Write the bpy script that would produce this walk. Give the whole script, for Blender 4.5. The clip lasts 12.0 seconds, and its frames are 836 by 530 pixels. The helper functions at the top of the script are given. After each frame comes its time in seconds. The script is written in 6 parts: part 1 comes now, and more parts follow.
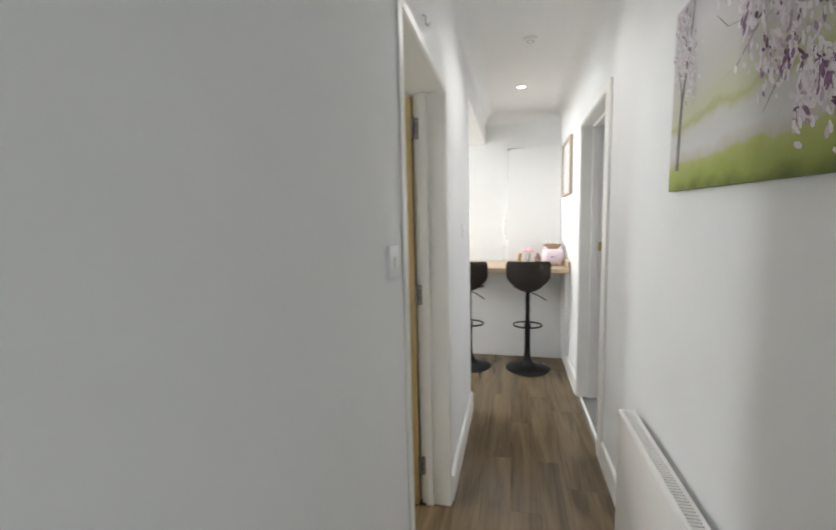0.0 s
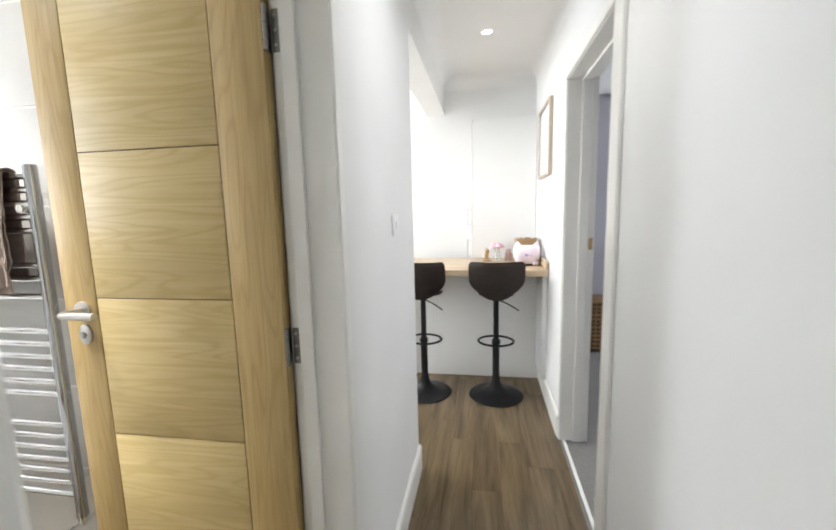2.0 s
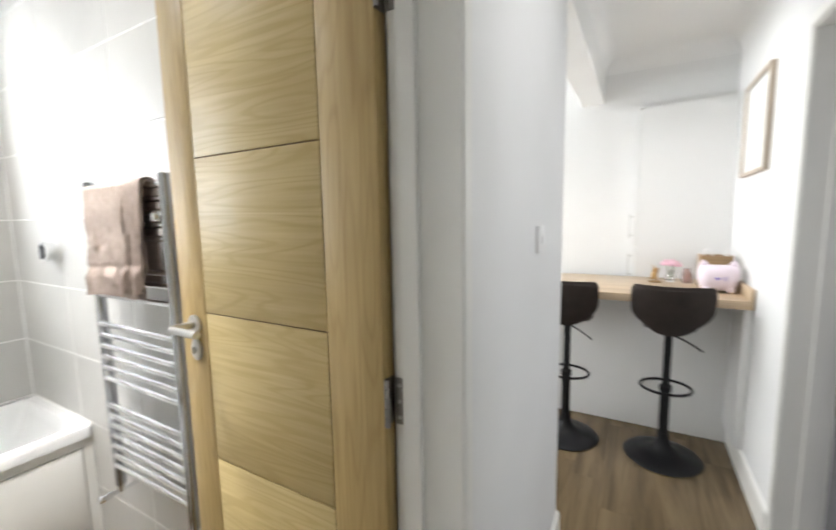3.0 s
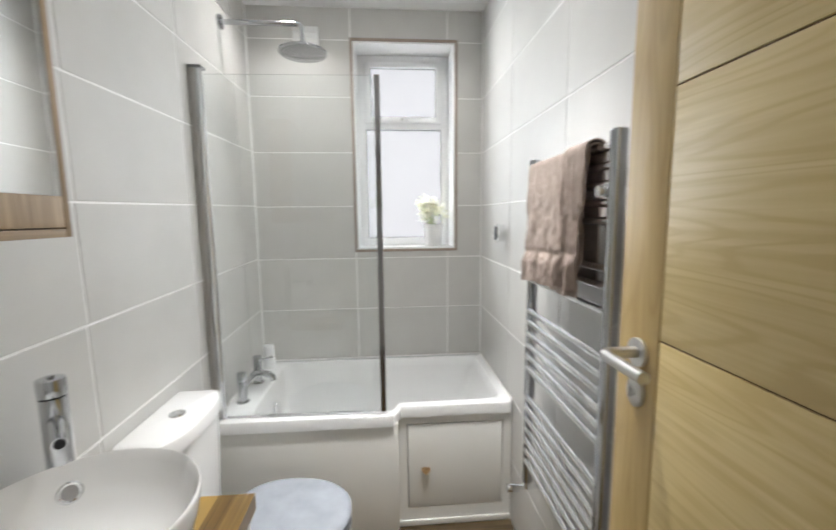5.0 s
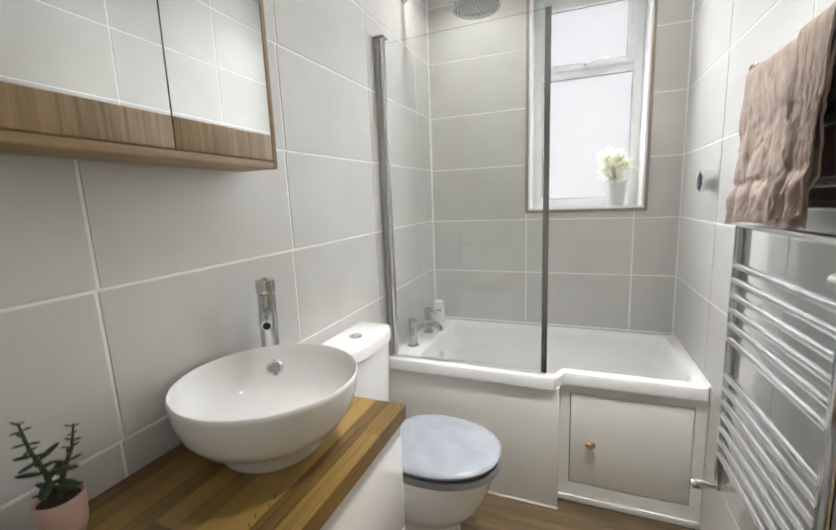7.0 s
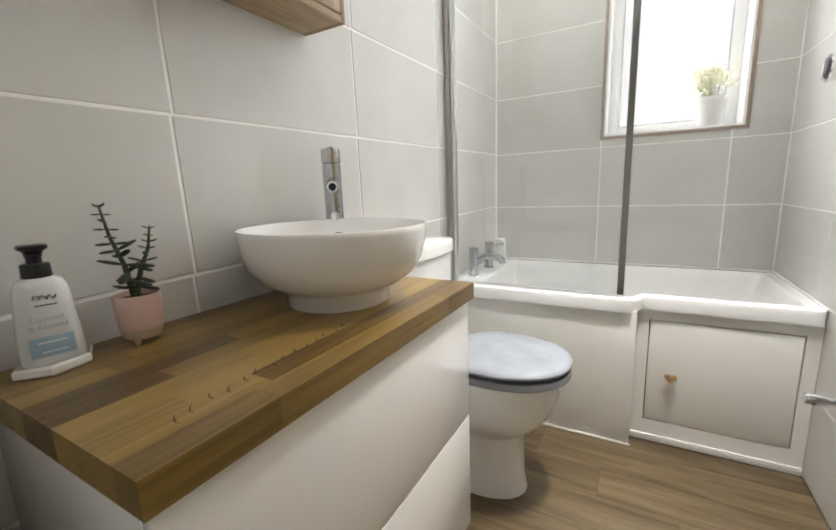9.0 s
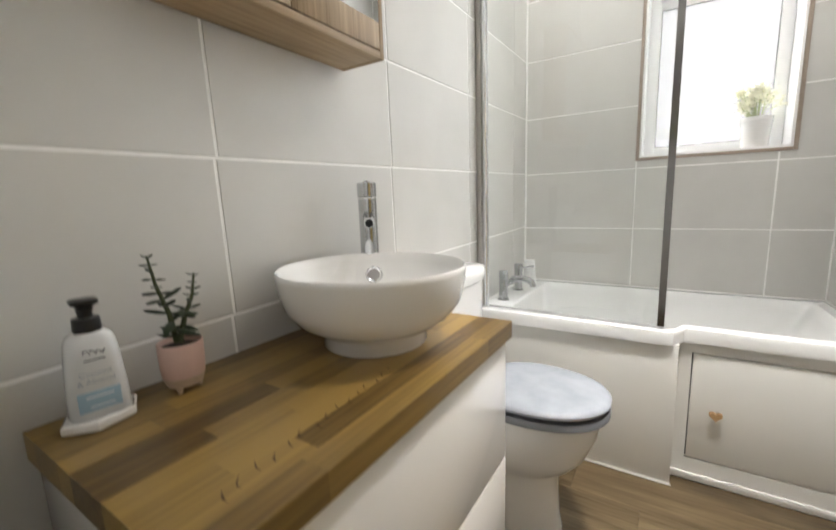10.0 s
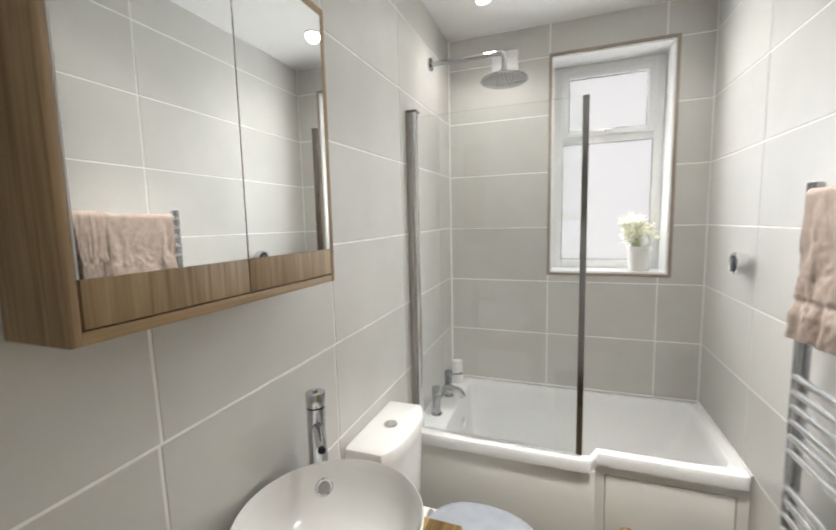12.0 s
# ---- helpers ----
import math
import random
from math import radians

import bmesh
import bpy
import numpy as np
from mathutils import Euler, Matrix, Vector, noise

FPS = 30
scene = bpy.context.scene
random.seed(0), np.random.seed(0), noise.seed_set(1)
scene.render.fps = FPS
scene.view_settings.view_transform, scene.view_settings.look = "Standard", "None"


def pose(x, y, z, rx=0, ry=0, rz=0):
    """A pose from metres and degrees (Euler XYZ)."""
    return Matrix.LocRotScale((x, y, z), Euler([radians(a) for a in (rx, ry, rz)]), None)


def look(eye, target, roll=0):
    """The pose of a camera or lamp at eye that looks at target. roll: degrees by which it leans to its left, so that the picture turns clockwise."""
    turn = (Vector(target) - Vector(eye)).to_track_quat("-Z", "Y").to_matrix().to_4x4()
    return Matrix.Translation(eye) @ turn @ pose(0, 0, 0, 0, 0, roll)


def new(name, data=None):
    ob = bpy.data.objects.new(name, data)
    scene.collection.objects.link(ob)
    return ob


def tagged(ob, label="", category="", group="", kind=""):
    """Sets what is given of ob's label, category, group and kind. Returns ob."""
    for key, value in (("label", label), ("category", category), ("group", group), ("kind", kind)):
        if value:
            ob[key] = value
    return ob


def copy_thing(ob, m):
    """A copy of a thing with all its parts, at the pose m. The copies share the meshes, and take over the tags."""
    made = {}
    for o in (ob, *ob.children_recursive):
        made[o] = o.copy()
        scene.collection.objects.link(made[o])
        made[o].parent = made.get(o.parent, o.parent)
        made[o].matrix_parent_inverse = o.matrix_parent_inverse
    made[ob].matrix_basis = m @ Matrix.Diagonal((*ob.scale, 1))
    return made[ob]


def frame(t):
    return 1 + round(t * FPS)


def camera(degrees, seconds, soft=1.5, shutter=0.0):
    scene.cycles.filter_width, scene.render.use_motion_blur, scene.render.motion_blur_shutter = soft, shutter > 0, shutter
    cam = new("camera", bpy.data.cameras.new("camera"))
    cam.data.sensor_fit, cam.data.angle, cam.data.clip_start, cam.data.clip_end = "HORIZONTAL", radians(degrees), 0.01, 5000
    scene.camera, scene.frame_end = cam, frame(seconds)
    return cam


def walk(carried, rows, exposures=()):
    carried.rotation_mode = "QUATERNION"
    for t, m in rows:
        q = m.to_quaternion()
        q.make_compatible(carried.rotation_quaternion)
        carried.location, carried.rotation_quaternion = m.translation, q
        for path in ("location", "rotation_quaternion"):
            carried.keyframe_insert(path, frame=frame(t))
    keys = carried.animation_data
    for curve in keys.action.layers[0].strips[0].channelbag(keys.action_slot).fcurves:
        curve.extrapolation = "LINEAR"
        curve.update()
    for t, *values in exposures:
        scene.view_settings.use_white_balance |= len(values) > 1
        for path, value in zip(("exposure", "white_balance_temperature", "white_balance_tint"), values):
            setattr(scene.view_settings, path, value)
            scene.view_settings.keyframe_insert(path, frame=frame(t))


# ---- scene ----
cam = camera(93.2, 12.0, 1.7, 0.5)
EXPOSURES = [(0.0, 0.95, 6430, 10), (0.5, 1.25, 6410, 10), (1.0, 1.25, 6380, 10), (2.5, 1.1, 6320, 10), (3.5, 0.8, 6380, 10), (5.5, 0.30, 6300, 10), (6.5, 0.34, 6330, 10), (7.5, 0.44, 6470, 10), (9.5, 0.64, 6550, 10), (11.0, 0.55, 6620, 10), (12.0, 0.30, 6600, 10)]
PATH = [
    (0, (0.181, 0.35, 1.464), (-0.283, 2.284, 1.254), -1.3),
    (0.5, (0.19, 0.585, 1.492), (-0.037, 2.559, 1.259), -1.5),
    (1, (0.235, 0.814, 1.482), (0.055, 2.792, 1.241), -1.4),
    (1.5, (0.278, 1.052, 1.472), (0.05, 3.023, 1.221), -1.4),
    (2, (0.239, 1.265, 1.465), (-0.092, 3.219, 1.195), -1.4),
    (2.5, (0.178, 1.433, 1.477), (-0.395, 3.332, 1.22), -1.5),
    (3, (0.149, 1.579, 1.48), (-0.821, 3.313, 1.25), -1.0),
    (3.5, (0.077, 1.66, 1.46), (-1.275, 3.115, 1.223), -0.5),
    (3.7, (0.026, 1.681, 1.457), (-1.466, 2.991, 1.211), -0.2),
    (5.3, (-0.27, 1.778, 1.445), (-2.254, 1.696, 1.202), -0.8),
    (5.5, (-0.267, 1.791, 1.421), (-2.24, 1.574, 1.176), -0.9),
    (6, (-0.272, 1.809, 1.383), (-2.196, 1.331, 1.123), -1.1),
    (6.5, (-0.267, 1.831, 1.382), (-2.137, 1.174, 1.114), -1.7),
    (7, (-0.268, 1.84, 1.318), (-2.102, 1.104, 1.013), -2.1),
    (7.5, (-0.271, 1.834, 1.237), (-2.081, 1.045, 0.92), -2.4),
    (7.7, (-0.274, 1.824, 1.215), (-2.075, 1.021, 0.882), -2.4),
    (9.3, (-0.264, 1.774, 1.007), (-1.957, 0.771, 0.648), -2.1),
    (9.5, (-0.264, 1.765, 1.005), (-1.95, 0.745, 0.66), -2.1),
    (10, (-0.274, 1.737, 1.09), (-1.937, 0.675, 0.765), -2.0),
    (10.5, (-0.28, 1.703, 1.246), (-1.943, 0.633, 0.942), -1.6),
    (11, (-0.291, 1.687, 1.37), (-1.987, 0.667, 1.081), -1.5),
    (11.5, (-0.276, 1.674, 1.488), (-2.049, 0.777, 1.257), -1.5),
    (12, (-0.267, 1.663, 1.55), (-2.132, 0.972, 1.339), -1.3),
]
walk(cam, [(t, look(eye, target, roll)) for t, eye, target, roll in PATH], EXPOSURES)

# ---- world and lights ----
world = bpy.data.worlds.new("world")
scene.world = world
world.use_nodes = True
wn = world.node_tree.nodes
sky = wn.new("ShaderNodeTexSky")
sky.sky_type, sky.sun_disc = "NISHITA", False
sky.sun_elevation, sky.sun_rotation = radians(40), radians(250)
world.node_tree.links.new(sky.outputs[0], wn["Background"].inputs[0])
wn["Background"].inputs[1].default_value = 0.12
sun = new("sun", bpy.data.lights.new("sun", "SUN"))
sun.data.energy, sun.data.angle, sun.data.color = 1.2, radians(12), (1.0, 0.96, 0.9)
sun.matrix_world = look((0, 0, 20), (13, -5, 5))


def area(name, eye, target, w, h, watts, color=(1, 1, 1)):
    lamp = bpy.data.lights.new(name, "AREA")
    lamp.shape, lamp.size, lamp.size_y, lamp.energy, lamp.color = "RECTANGLE", w, h, watts, color
    ob = new(name, lamp)
    ob.matrix_world = look(eye, target)
    return ob


# daylight: bathroom window, unseen kitchen window, and two added fill lamps
area("bathroom_window_light", (-2.9, 1.8765, 1.85), (0.0, 1.8765, 1.8), 0.9, 1.5, 54, (0.94, 0.975, 1.0))
# fill lamp in an invented side opening, brightens the hall's right wall
area("living_room_light", (-0.2, -1.0, 1.15), (0.7, 0.2, 1.15), 0.75, 1.8, 10, (0.93, 0.97, 1.0))
area("kitchen_window_light", (-3.1, 4.4, 1.6), (0.0, 4.4, 1.2), 1.6, 1.3, 62, (0.97, 0.99, 1.0))
# added by a windowless wall, apart from the bedroom window, as fill
area("bedroom_window_light", (3.6, 4.6, 1.5), (1.0, 3.8, 1.0), 1.0, 1.0, 16, (0.93, 0.96, 1.0))


def downlight_lamp(x, y, z, watts, color, cone=105, blend=0.9, soft=0.06):
    lamp = bpy.data.lights.new("downlight_lamp", "SPOT")
    lamp.energy, lamp.spot_size, lamp.spot_blend, lamp.shadow_soft_size, lamp.color = watts, radians(cone), blend, soft, color
    ob = new("downlight_lamp", lamp)
    ob.matrix_world = look((x, y, z), (x, y + 0.001, 0))


# ---- materials ----
def mat(name, color, rough=0.5, metal=0.0, spec=0.5, noise_scale=0.0, vary=0.0, bump=0.0, bump_scale=60.0, coat=0.0):
    m = bpy.data.materials.new(name)
    m.use_nodes = True
    n, l = m.node_tree.nodes, m.node_tree.links
    b = n["Principled BSDF"]
    b.inputs["Base Color"].default_value = (*color, 1)
    b.inputs["Roughness"].default_value = rough
    b.inputs["Metallic"].default_value = metal
    b.inputs["Specular IOR Level"].default_value = spec
    b.inputs["Coat Weight"].default_value = coat
    geo = n.new("ShaderNodeNewGeometry")
    if vary:
        t = n.new("ShaderNodeTexNoise")
        t.inputs["Scale"].default_value, t.inputs["Detail"].default_value = noise_scale, 6
        l.new(geo.outputs["Position"], t.inputs["Vector"])
        r = n.new("ShaderNodeValToRGB")
        r.color_ramp.elements[0].position, r.color_ramp.elements[1].position = 0.3, 0.7
        r.color_ramp.elements[0].color = (*[c * (1 - vary) for c in color], 1)
        r.color_ramp.elements[1].color = (*[min(1, c * (1 + vary)) for c in color], 1)
        l.new(t.outputs["Fac"], r.inputs["Fac"])
        l.new(r.outputs["Color"], b.inputs["Base Color"])
    if bump:
        t = n.new("ShaderNodeTexNoise")
        t.inputs["Scale"].default_value, t.inputs["Detail"].default_value = bump_scale, 4
        l.new(geo.outputs["Position"], t.inputs["Vector"])
        u = n.new("ShaderNodeBump")
        u.inputs["Strength"].default_value, u.inputs["Distance"].default_value = bump, 0.004
        l.new(t.outputs["Fac"], u.inputs["Height"])
        l.new(u.outputs["Normal"], b.inputs["Normal"])
    return m


def wood(name, dark, light, along="y", scale=1.0, rough=0.45, per_piece=0.25, bump=0.1, rings=0.5, coat=0.0, figure=0.0, shift=(37, 53, 71)):
    """Long grain along one axis, with streaks, pores and a tone of its own for each piece."""
    m = bpy.data.materials.new(name)
    m.use_nodes = True
    n, l = m.node_tree.nodes, m.node_tree.links
    b = n["Principled BSDF"]
    geo, info = n.new("ShaderNodeNewGeometry"), n.new("ShaderNodeObjectInfo")
    move = n.new("ShaderNodeVectorMath")
    move.operation = "MULTIPLY_ADD"
    l.new(info.outputs["Random"], move.inputs[0])
    move.inputs[1].default_value = shift
    l.new(geo.outputs["Position"], move.inputs[2])

    def grain(across, length, detail, distort):
        mp = n.new("ShaderNodeMapping")
        mp.inputs["Scale"].default_value = [length * scale if a == along else across * scale for a in "xyz"]
        l.new(move.outputs[0], mp.inputs["Vector"])
        t = n.new("ShaderNodeTexNoise")
        t.inputs["Scale"].default_value, t.inputs["Detail"].default_value, t.inputs["Distortion"].default_value = 1.0, detail, distort
        l.new(mp.outputs[0], t.inputs["Vector"])
        return t.outputs["Fac"]

    broad, fine = grain(9, 0.9, 3, 1.2), grain(110, 3.5, 5, 0.2)
    mix = n.new("ShaderNodeMix")
    mix.inputs[0].default_value = rings
    l.new(fine, mix.inputs[2])
    l.new(broad, mix.inputs[3])
    grown = mix.outputs[0]
    if figure:
        mp = n.new("ShaderNodeMapping")
        mp.inputs["Scale"].default_value = [0.5 if a == along else 5.2 for a in "xyz"]
        l.new(move.outputs[0], mp.inputs["Vector"])
        bend_noise = n.new("ShaderNodeTexNoise")
        bend_noise.inputs["Scale"].default_value, bend_noise.inputs["Detail"].default_value = 1.6, 2
        l.new(mp.outputs[0], bend_noise.inputs["Vector"])
        times = n.new("ShaderNodeMath")
        times.operation = "MULTIPLY"
        times.inputs[1].default_value = 110.0
        l.new(bend_noise.outputs["Fac"], times.inputs[0])
        wave = n.new("ShaderNodeMath")
        wave.operation = "SINE"
        l.new(times.outputs[0], wave.inputs[0])
        half = n.new("ShaderNodeMath")
        half.operation = "MULTIPLY_ADD"
        half.inputs[1].default_value, half.inputs[2].default_value = 0.5, 0.5
        l.new(wave.outputs[0], half.inputs[0])
        thin = n.new("ShaderNodeMath")
        thin.operation = "POWER"
        thin.inputs[1].default_value = 5.0
        l.new(half.outputs[0], thin.inputs[0])
        lines = n.new("ShaderNodeMath")
        lines.operation = "MULTIPLY_ADD"
        lines.inputs[1].default_value = -figure
        l.new(thin.outputs[0], lines.inputs[0])
        l.new(grown, lines.inputs[2])
        grown = lines.outputs[0]
    tone = n.new("ShaderNodeMath")
    tone.operation = "MULTIPLY_ADD"
    l.new(info.outputs["Random"], tone.inputs[0])
    tone.inputs[1].default_value = per_piece
    l.new(grown, tone.inputs[2])
    ramp = n.new("ShaderNodeValToRGB")
    ramp.color_ramp.elements[0].position, ramp.color_ramp.elements[1].position = 0.36, 0.66 + per_piece
    ramp.color_ramp.elements[0].color, ramp.color_ramp.elements[1].color = (*dark, 1), (*light, 1)
    l.new(tone.outputs[0], ramp.inputs["Fac"])
    l.new(ramp.outputs["Color"], b.inputs["Base Color"])
    b.inputs["Roughness"].default_value = rough
    b.inputs["Coat Weight"].default_value = coat
    u = n.new("ShaderNodeBump")
    u.inputs["Strength"].default_value, u.inputs["Distance"].default_value = bump, 0.002
    l.new(fine, u.inputs["Height"])
    l.new(u.outputs["Normal"], b.inputs["Normal"])
    return m


def glass(name, rough=0.0, tint=(1, 1, 1)):
    m = bpy.data.materials.new(name)
    m.use_nodes = True
    b = m.node_tree.nodes["Principled BSDF"]
    b.inputs["Base Color"].default_value = (*tint, 1)
    b.inputs["Transmission Weight"].default_value, b.inputs["Roughness"].default_value, b.inputs["IOR"].default_value = 1.0, rough, 1.45
    return m


WALL = mat("white_wall_paint", (0.80, 0.80, 0.79), 0.6, noise_scale=2.5, vary=0.02, bump=0.06, bump_scale=130)
CEILING = mat("white_ceiling_paint", (0.84, 0.84, 0.83), 0.7, noise_scale=2, vary=0.015, bump=0.05, bump_scale=90)
TRIM = mat("white_satin_paint", (0.82, 0.81, 0.77), 0.3, noise_scale=6, vary=0.015, bump=0.03, bump_scale=40)
GROUT = mat("white_grout", (0.90, 0.89, 0.87), 0.8, noise_scale=30, vary=0.04)
TILE = mat("pale_grey_wall_tile", (0.60, 0.588, 0.56), 0.42, noise_scale=5, vary=0.035, bump=0.03, bump_scale=25)
tn, tl = TILE.node_tree.nodes, TILE.node_tree.links
t_info, t_mix = tn.new("ShaderNodeObjectInfo"), tn.new("ShaderNodeHueSaturation")
t_val = tn.new("ShaderNodeMapRange")
t_val.inputs["To Min"].default_value, t_val.inputs["To Max"].default_value = 0.965, 1.035
tl.new(t_info.outputs["Random"], t_val.inputs["Value"])
tl.new(t_val.outputs[0], t_mix.inputs["Value"])
tl.new(tn["Principled BSDF"].inputs["Base Color"].links[0].from_socket, t_mix.inputs["Color"])
tl.new(t_mix.outputs["Color"], tn["Principled BSDF"].inputs["Base Color"])
FLOOR = wood("brown_oak_vinyl", (0.080, 0.055, 0.028), (0.196, 0.142, 0.079), "y", 1.1, 0.25, 0.02, 0.06, 0.75, 0.0, 0.03, (0.25, 3.1, 0.0))
OAK_DOOR = wood("oak_veneer", (0.56, 0.42, 0.18), (0.68, 0.54, 0.265), "x", 0.8, 0.36, 0.04, 0.05, 0.35, 0.0, 0.20)
OAK_STILE = wood("oak_stile_veneer", (0.40, 0.275, 0.10), (0.55, 0.405, 0.18), "z", 0.9, 0.38, 0.1, 0.05, 0.4, 0.0, 0.14)
OAK_BLOCK = wood("oiled_oak_block", (0.052, 0.024, 0.006), (0.305, 0.193, 0.054), "x", 1.3, 0.28, 0.7, 0.06, 0.36)
CARPET = mat("grey_carpet", (0.20, 0.19, 0.18), 0.95, noise_scale=120, vary=0.2, bump=0.5, bump_scale=400)
GREY_WALL = mat("lilac_grey_wall_paint", (0.42, 0.41, 0.45), 0.6, noise_scale=2.5, vary=0.03)
# chrome darkened in colour, standing in for dark reflections and undersides
SHADE_CHROME = mat("shaded_chrome", (0.55, 0.56, 0.57), 0.06, 1.0)
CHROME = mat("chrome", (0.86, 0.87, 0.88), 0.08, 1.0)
STEEL = mat("brushed_steel", (0.62, 0.61, 0.59), 0.32, 1.0, bump=0.02)
CERAMIC = mat("white_glazed_ceramic", (0.84, 0.83, 0.81), 0.08, coat=0.4)
ACRYLIC = mat("white_acrylic", (0.85, 0.85, 0.84), 0.14, coat=0.2)
GLOSS = mat("white_gloss_lacquer", (0.83, 0.81, 0.78), 0.16, coat=0.3)
PLASTIC = mat("white_plastic", (0.82, 0.82, 0.81), 0.35)
UPVC = mat("white_upvc", (0.89, 0.89, 0.89), 0.3)
BLACK = mat("matt_black_metal", (0.008, 0.008, 0.009), 0.45, spec=0.25)
CLEAR = glass("clear_glass", 0.0, (0.97, 0.99, 0.985))
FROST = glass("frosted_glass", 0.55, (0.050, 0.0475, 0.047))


# ---- helpers for meshes ----
def link(name, bm, material, parent=None, label="", smooth=False):
    me = bpy.data.meshes.new(name)
    bmesh.ops.recalc_face_normals(bm, faces=bm.faces)
    bm.to_mesh(me)
    bm.free()
    me.materials.append(material)
    if smooth:
        me.shade_smooth()
        me.set_sharp_from_angle(angle=radians(40))
    ob = new(name, me)
    if parent is not None:
        ob.parent = parent
        ob.matrix_parent_inverse = parent.matrix_basis.inverted()
    if label:
        ob["label"] = label
    return ob


def part(name, bm, material, parent, label="", smooth=True):
    return link(name, bm, material, parent, label, smooth)


def thing(name, x, y, z, label, category, group=""):
    ob = new(name)
    ob.matrix_basis = pose(x, y, z)
    ob.empty_display_size = 0.1
    return tagged(ob, label, category, group)


def setting(name, bm, material, label, category, smooth=False):
    return tagged(link(name, bm, material, None, "", smooth), label, category, kind="structure")


def box(bm, x0, x1, y0, y1, z0, z1, bevel=0.0, seg=2):
    got = bmesh.ops.create_cube(bm, size=1.0, matrix=Matrix.LocRotScale(((x0 + x1) / 2, (y0 + y1) / 2, (z0 + z1) / 2), None, (abs(x1 - x0), abs(y1 - y0), abs(z1 - z0))))
    if bevel:
        edges = list({e for v in got["verts"] for e in v.link_edges})
        bmesh.ops.bevel(bm, geom=edges, offset=bevel, segments=seg, profile=0.5, affect="EDGES")
    return bm


def boxes(*rows, bevel=0.0):
    bm = bmesh.new()
    for r in rows:
        box(bm, *r, bevel=bevel)
    return bm


def rod(bm, p, q, r, r2=None, seg=20, cap=0.0):
    p, q = Vector(p), Vector(q)
    d = q - p
    m = Matrix.Translation((p + q) / 2) @ d.to_track_quat("Z", "Y").to_matrix().to_4x4()
    got = bmesh.ops.create_cone(bm, cap_ends=True, segments=seg, radius1=r, radius2=r if r2 is None else r2, depth=d.length, matrix=m)
    if cap:
        rim = [e for e in {e for v in got["verts"] for e in v.link_edges} if len(e.link_faces) == 2 and any(len(f.verts) > 4 for f in e.link_faces)]
        bmesh.ops.bevel(bm, geom=rim, offset=cap, segments=2, profile=0.5, affect="EDGES")
    return bm


def lathe(bm, profile, seg=40, centre=(0, 0, 0), sx=1.0, sy=1.0, turn=None):
    """Turns (radius, height) pairs round z; both ends are closed where the radius is zero."""
    rings = []
    base = Matrix.Translation(centre) @ (turn if turn is not None else Matrix.Identity(4))
    for r, z in profile:
        if r < 1e-6:
            rings.append([bm.verts.new(base @ Vector((0, 0, z)))])
        else:
            rings.append([bm.verts.new(base @ Vector((sx * r * math.cos(2 * math.pi * k / seg), sy * r * math.sin(2 * math.pi * k / seg), z))) for k in range(seg)])
    for a, b in zip(rings, rings[1:]):
        for k in range(seg):
            j = (k + 1) % seg
            if len(a) == 1 and len(b) == 1:
                continue
            if len(a) == 1:
                bm.faces.new((a[0], b[k], b[j]))
            elif len(b) == 1:
                bm.faces.new((a[k], a[j], b[0]))
            else:
                bm.faces.new((a[k], a[j], b[j], b[k]))
    return bm


def loft(bm, rings, close=True):
    """Skins a stack of equal closed rings of points and caps both ends."""
    vs = [[bm.verts.new(p) for p in ring] for ring in rings]
    n = len(vs[0])
    for a, b in zip(vs, vs[1:]):
        for k in range(n):
            bm.faces.new((a[k], a[(k + 1) % n], b[(k + 1) % n], b[k]))
    if close:
        bm.faces.new(vs[0])
        bm.faces.new(list(reversed(vs[-1])))
    return bm


def tube(bm, points, r, seg=14):
    """A round tube along a line of points."""
    pts = [Vector(p) for p in points]
    rings, side = [], None
    for k, p in enumerate(pts):
        d = (pts[min(k + 1, len(pts) - 1)] - pts[max(k - 1, 0)]).normalized()
        side = d.orthogonal().normalized() if side is None else (side - d * side.dot(d)).normalized()
        up = d.cross(side)
        rr = r[k] if isinstance(r, (list, tuple)) else r
        rings.append([p + rr * (side * math.cos(2 * math.pi * j / seg) + up * math.sin(2 * math.pi * j / seg)) for j in range(seg)])
    return loft(bm, rings)


def bend(p, corner, q, radius, steps=8):
    """A line from p to q by way of a rounded corner."""
    p, c, q = Vector(p), Vector(corner), Vector(q)
    a, b = c + (p - c).normalized() * radius, c + (q - c).normalized() * radius
    arc = []
    for k in range(steps + 1):
        t = k / steps
        arc.append((1 - t) ** 2 * a + 2 * t * (1 - t) * c + t * t * b)
    return [p, *arc, q]


def rounded(w, d, r, seg=6, cx=0.0, cy=0.0):
    """A rectangle with rounded corners, as a ring of (x, y)."""
    out = []
    for sx, sy, a0 in ((1, 1, 0), (-1, 1, 90), (-1, -1, 180), (1, -1, 270)):
        for k in range(seg + 1):
            a = radians(a0 + 90 * k / seg)
            out.append((cx + sx * (w / 2 - r) + r * math.cos(a), cy + sy * (d / 2 - r) + r * math.sin(a)))
    return out


# ---- the plan ----
HALL_L, HALL_R, HALL_TOP = -0.13, 0.71, 2.68
BATH_IN, SINK, RADW, WINW, BATH_TOP = -0.30, 1.018, 2.325, -2.59, 2.585
DOOR_A, DOOR_B, DOOR_TOP = 1.50, 2.235, 2.068
WALL_END = 3.32
BED_A, BED_B, BED_TOP = 2.875, 3.72, 2.18
T = 0.0016   # how far a tile stands out of the wall behind it

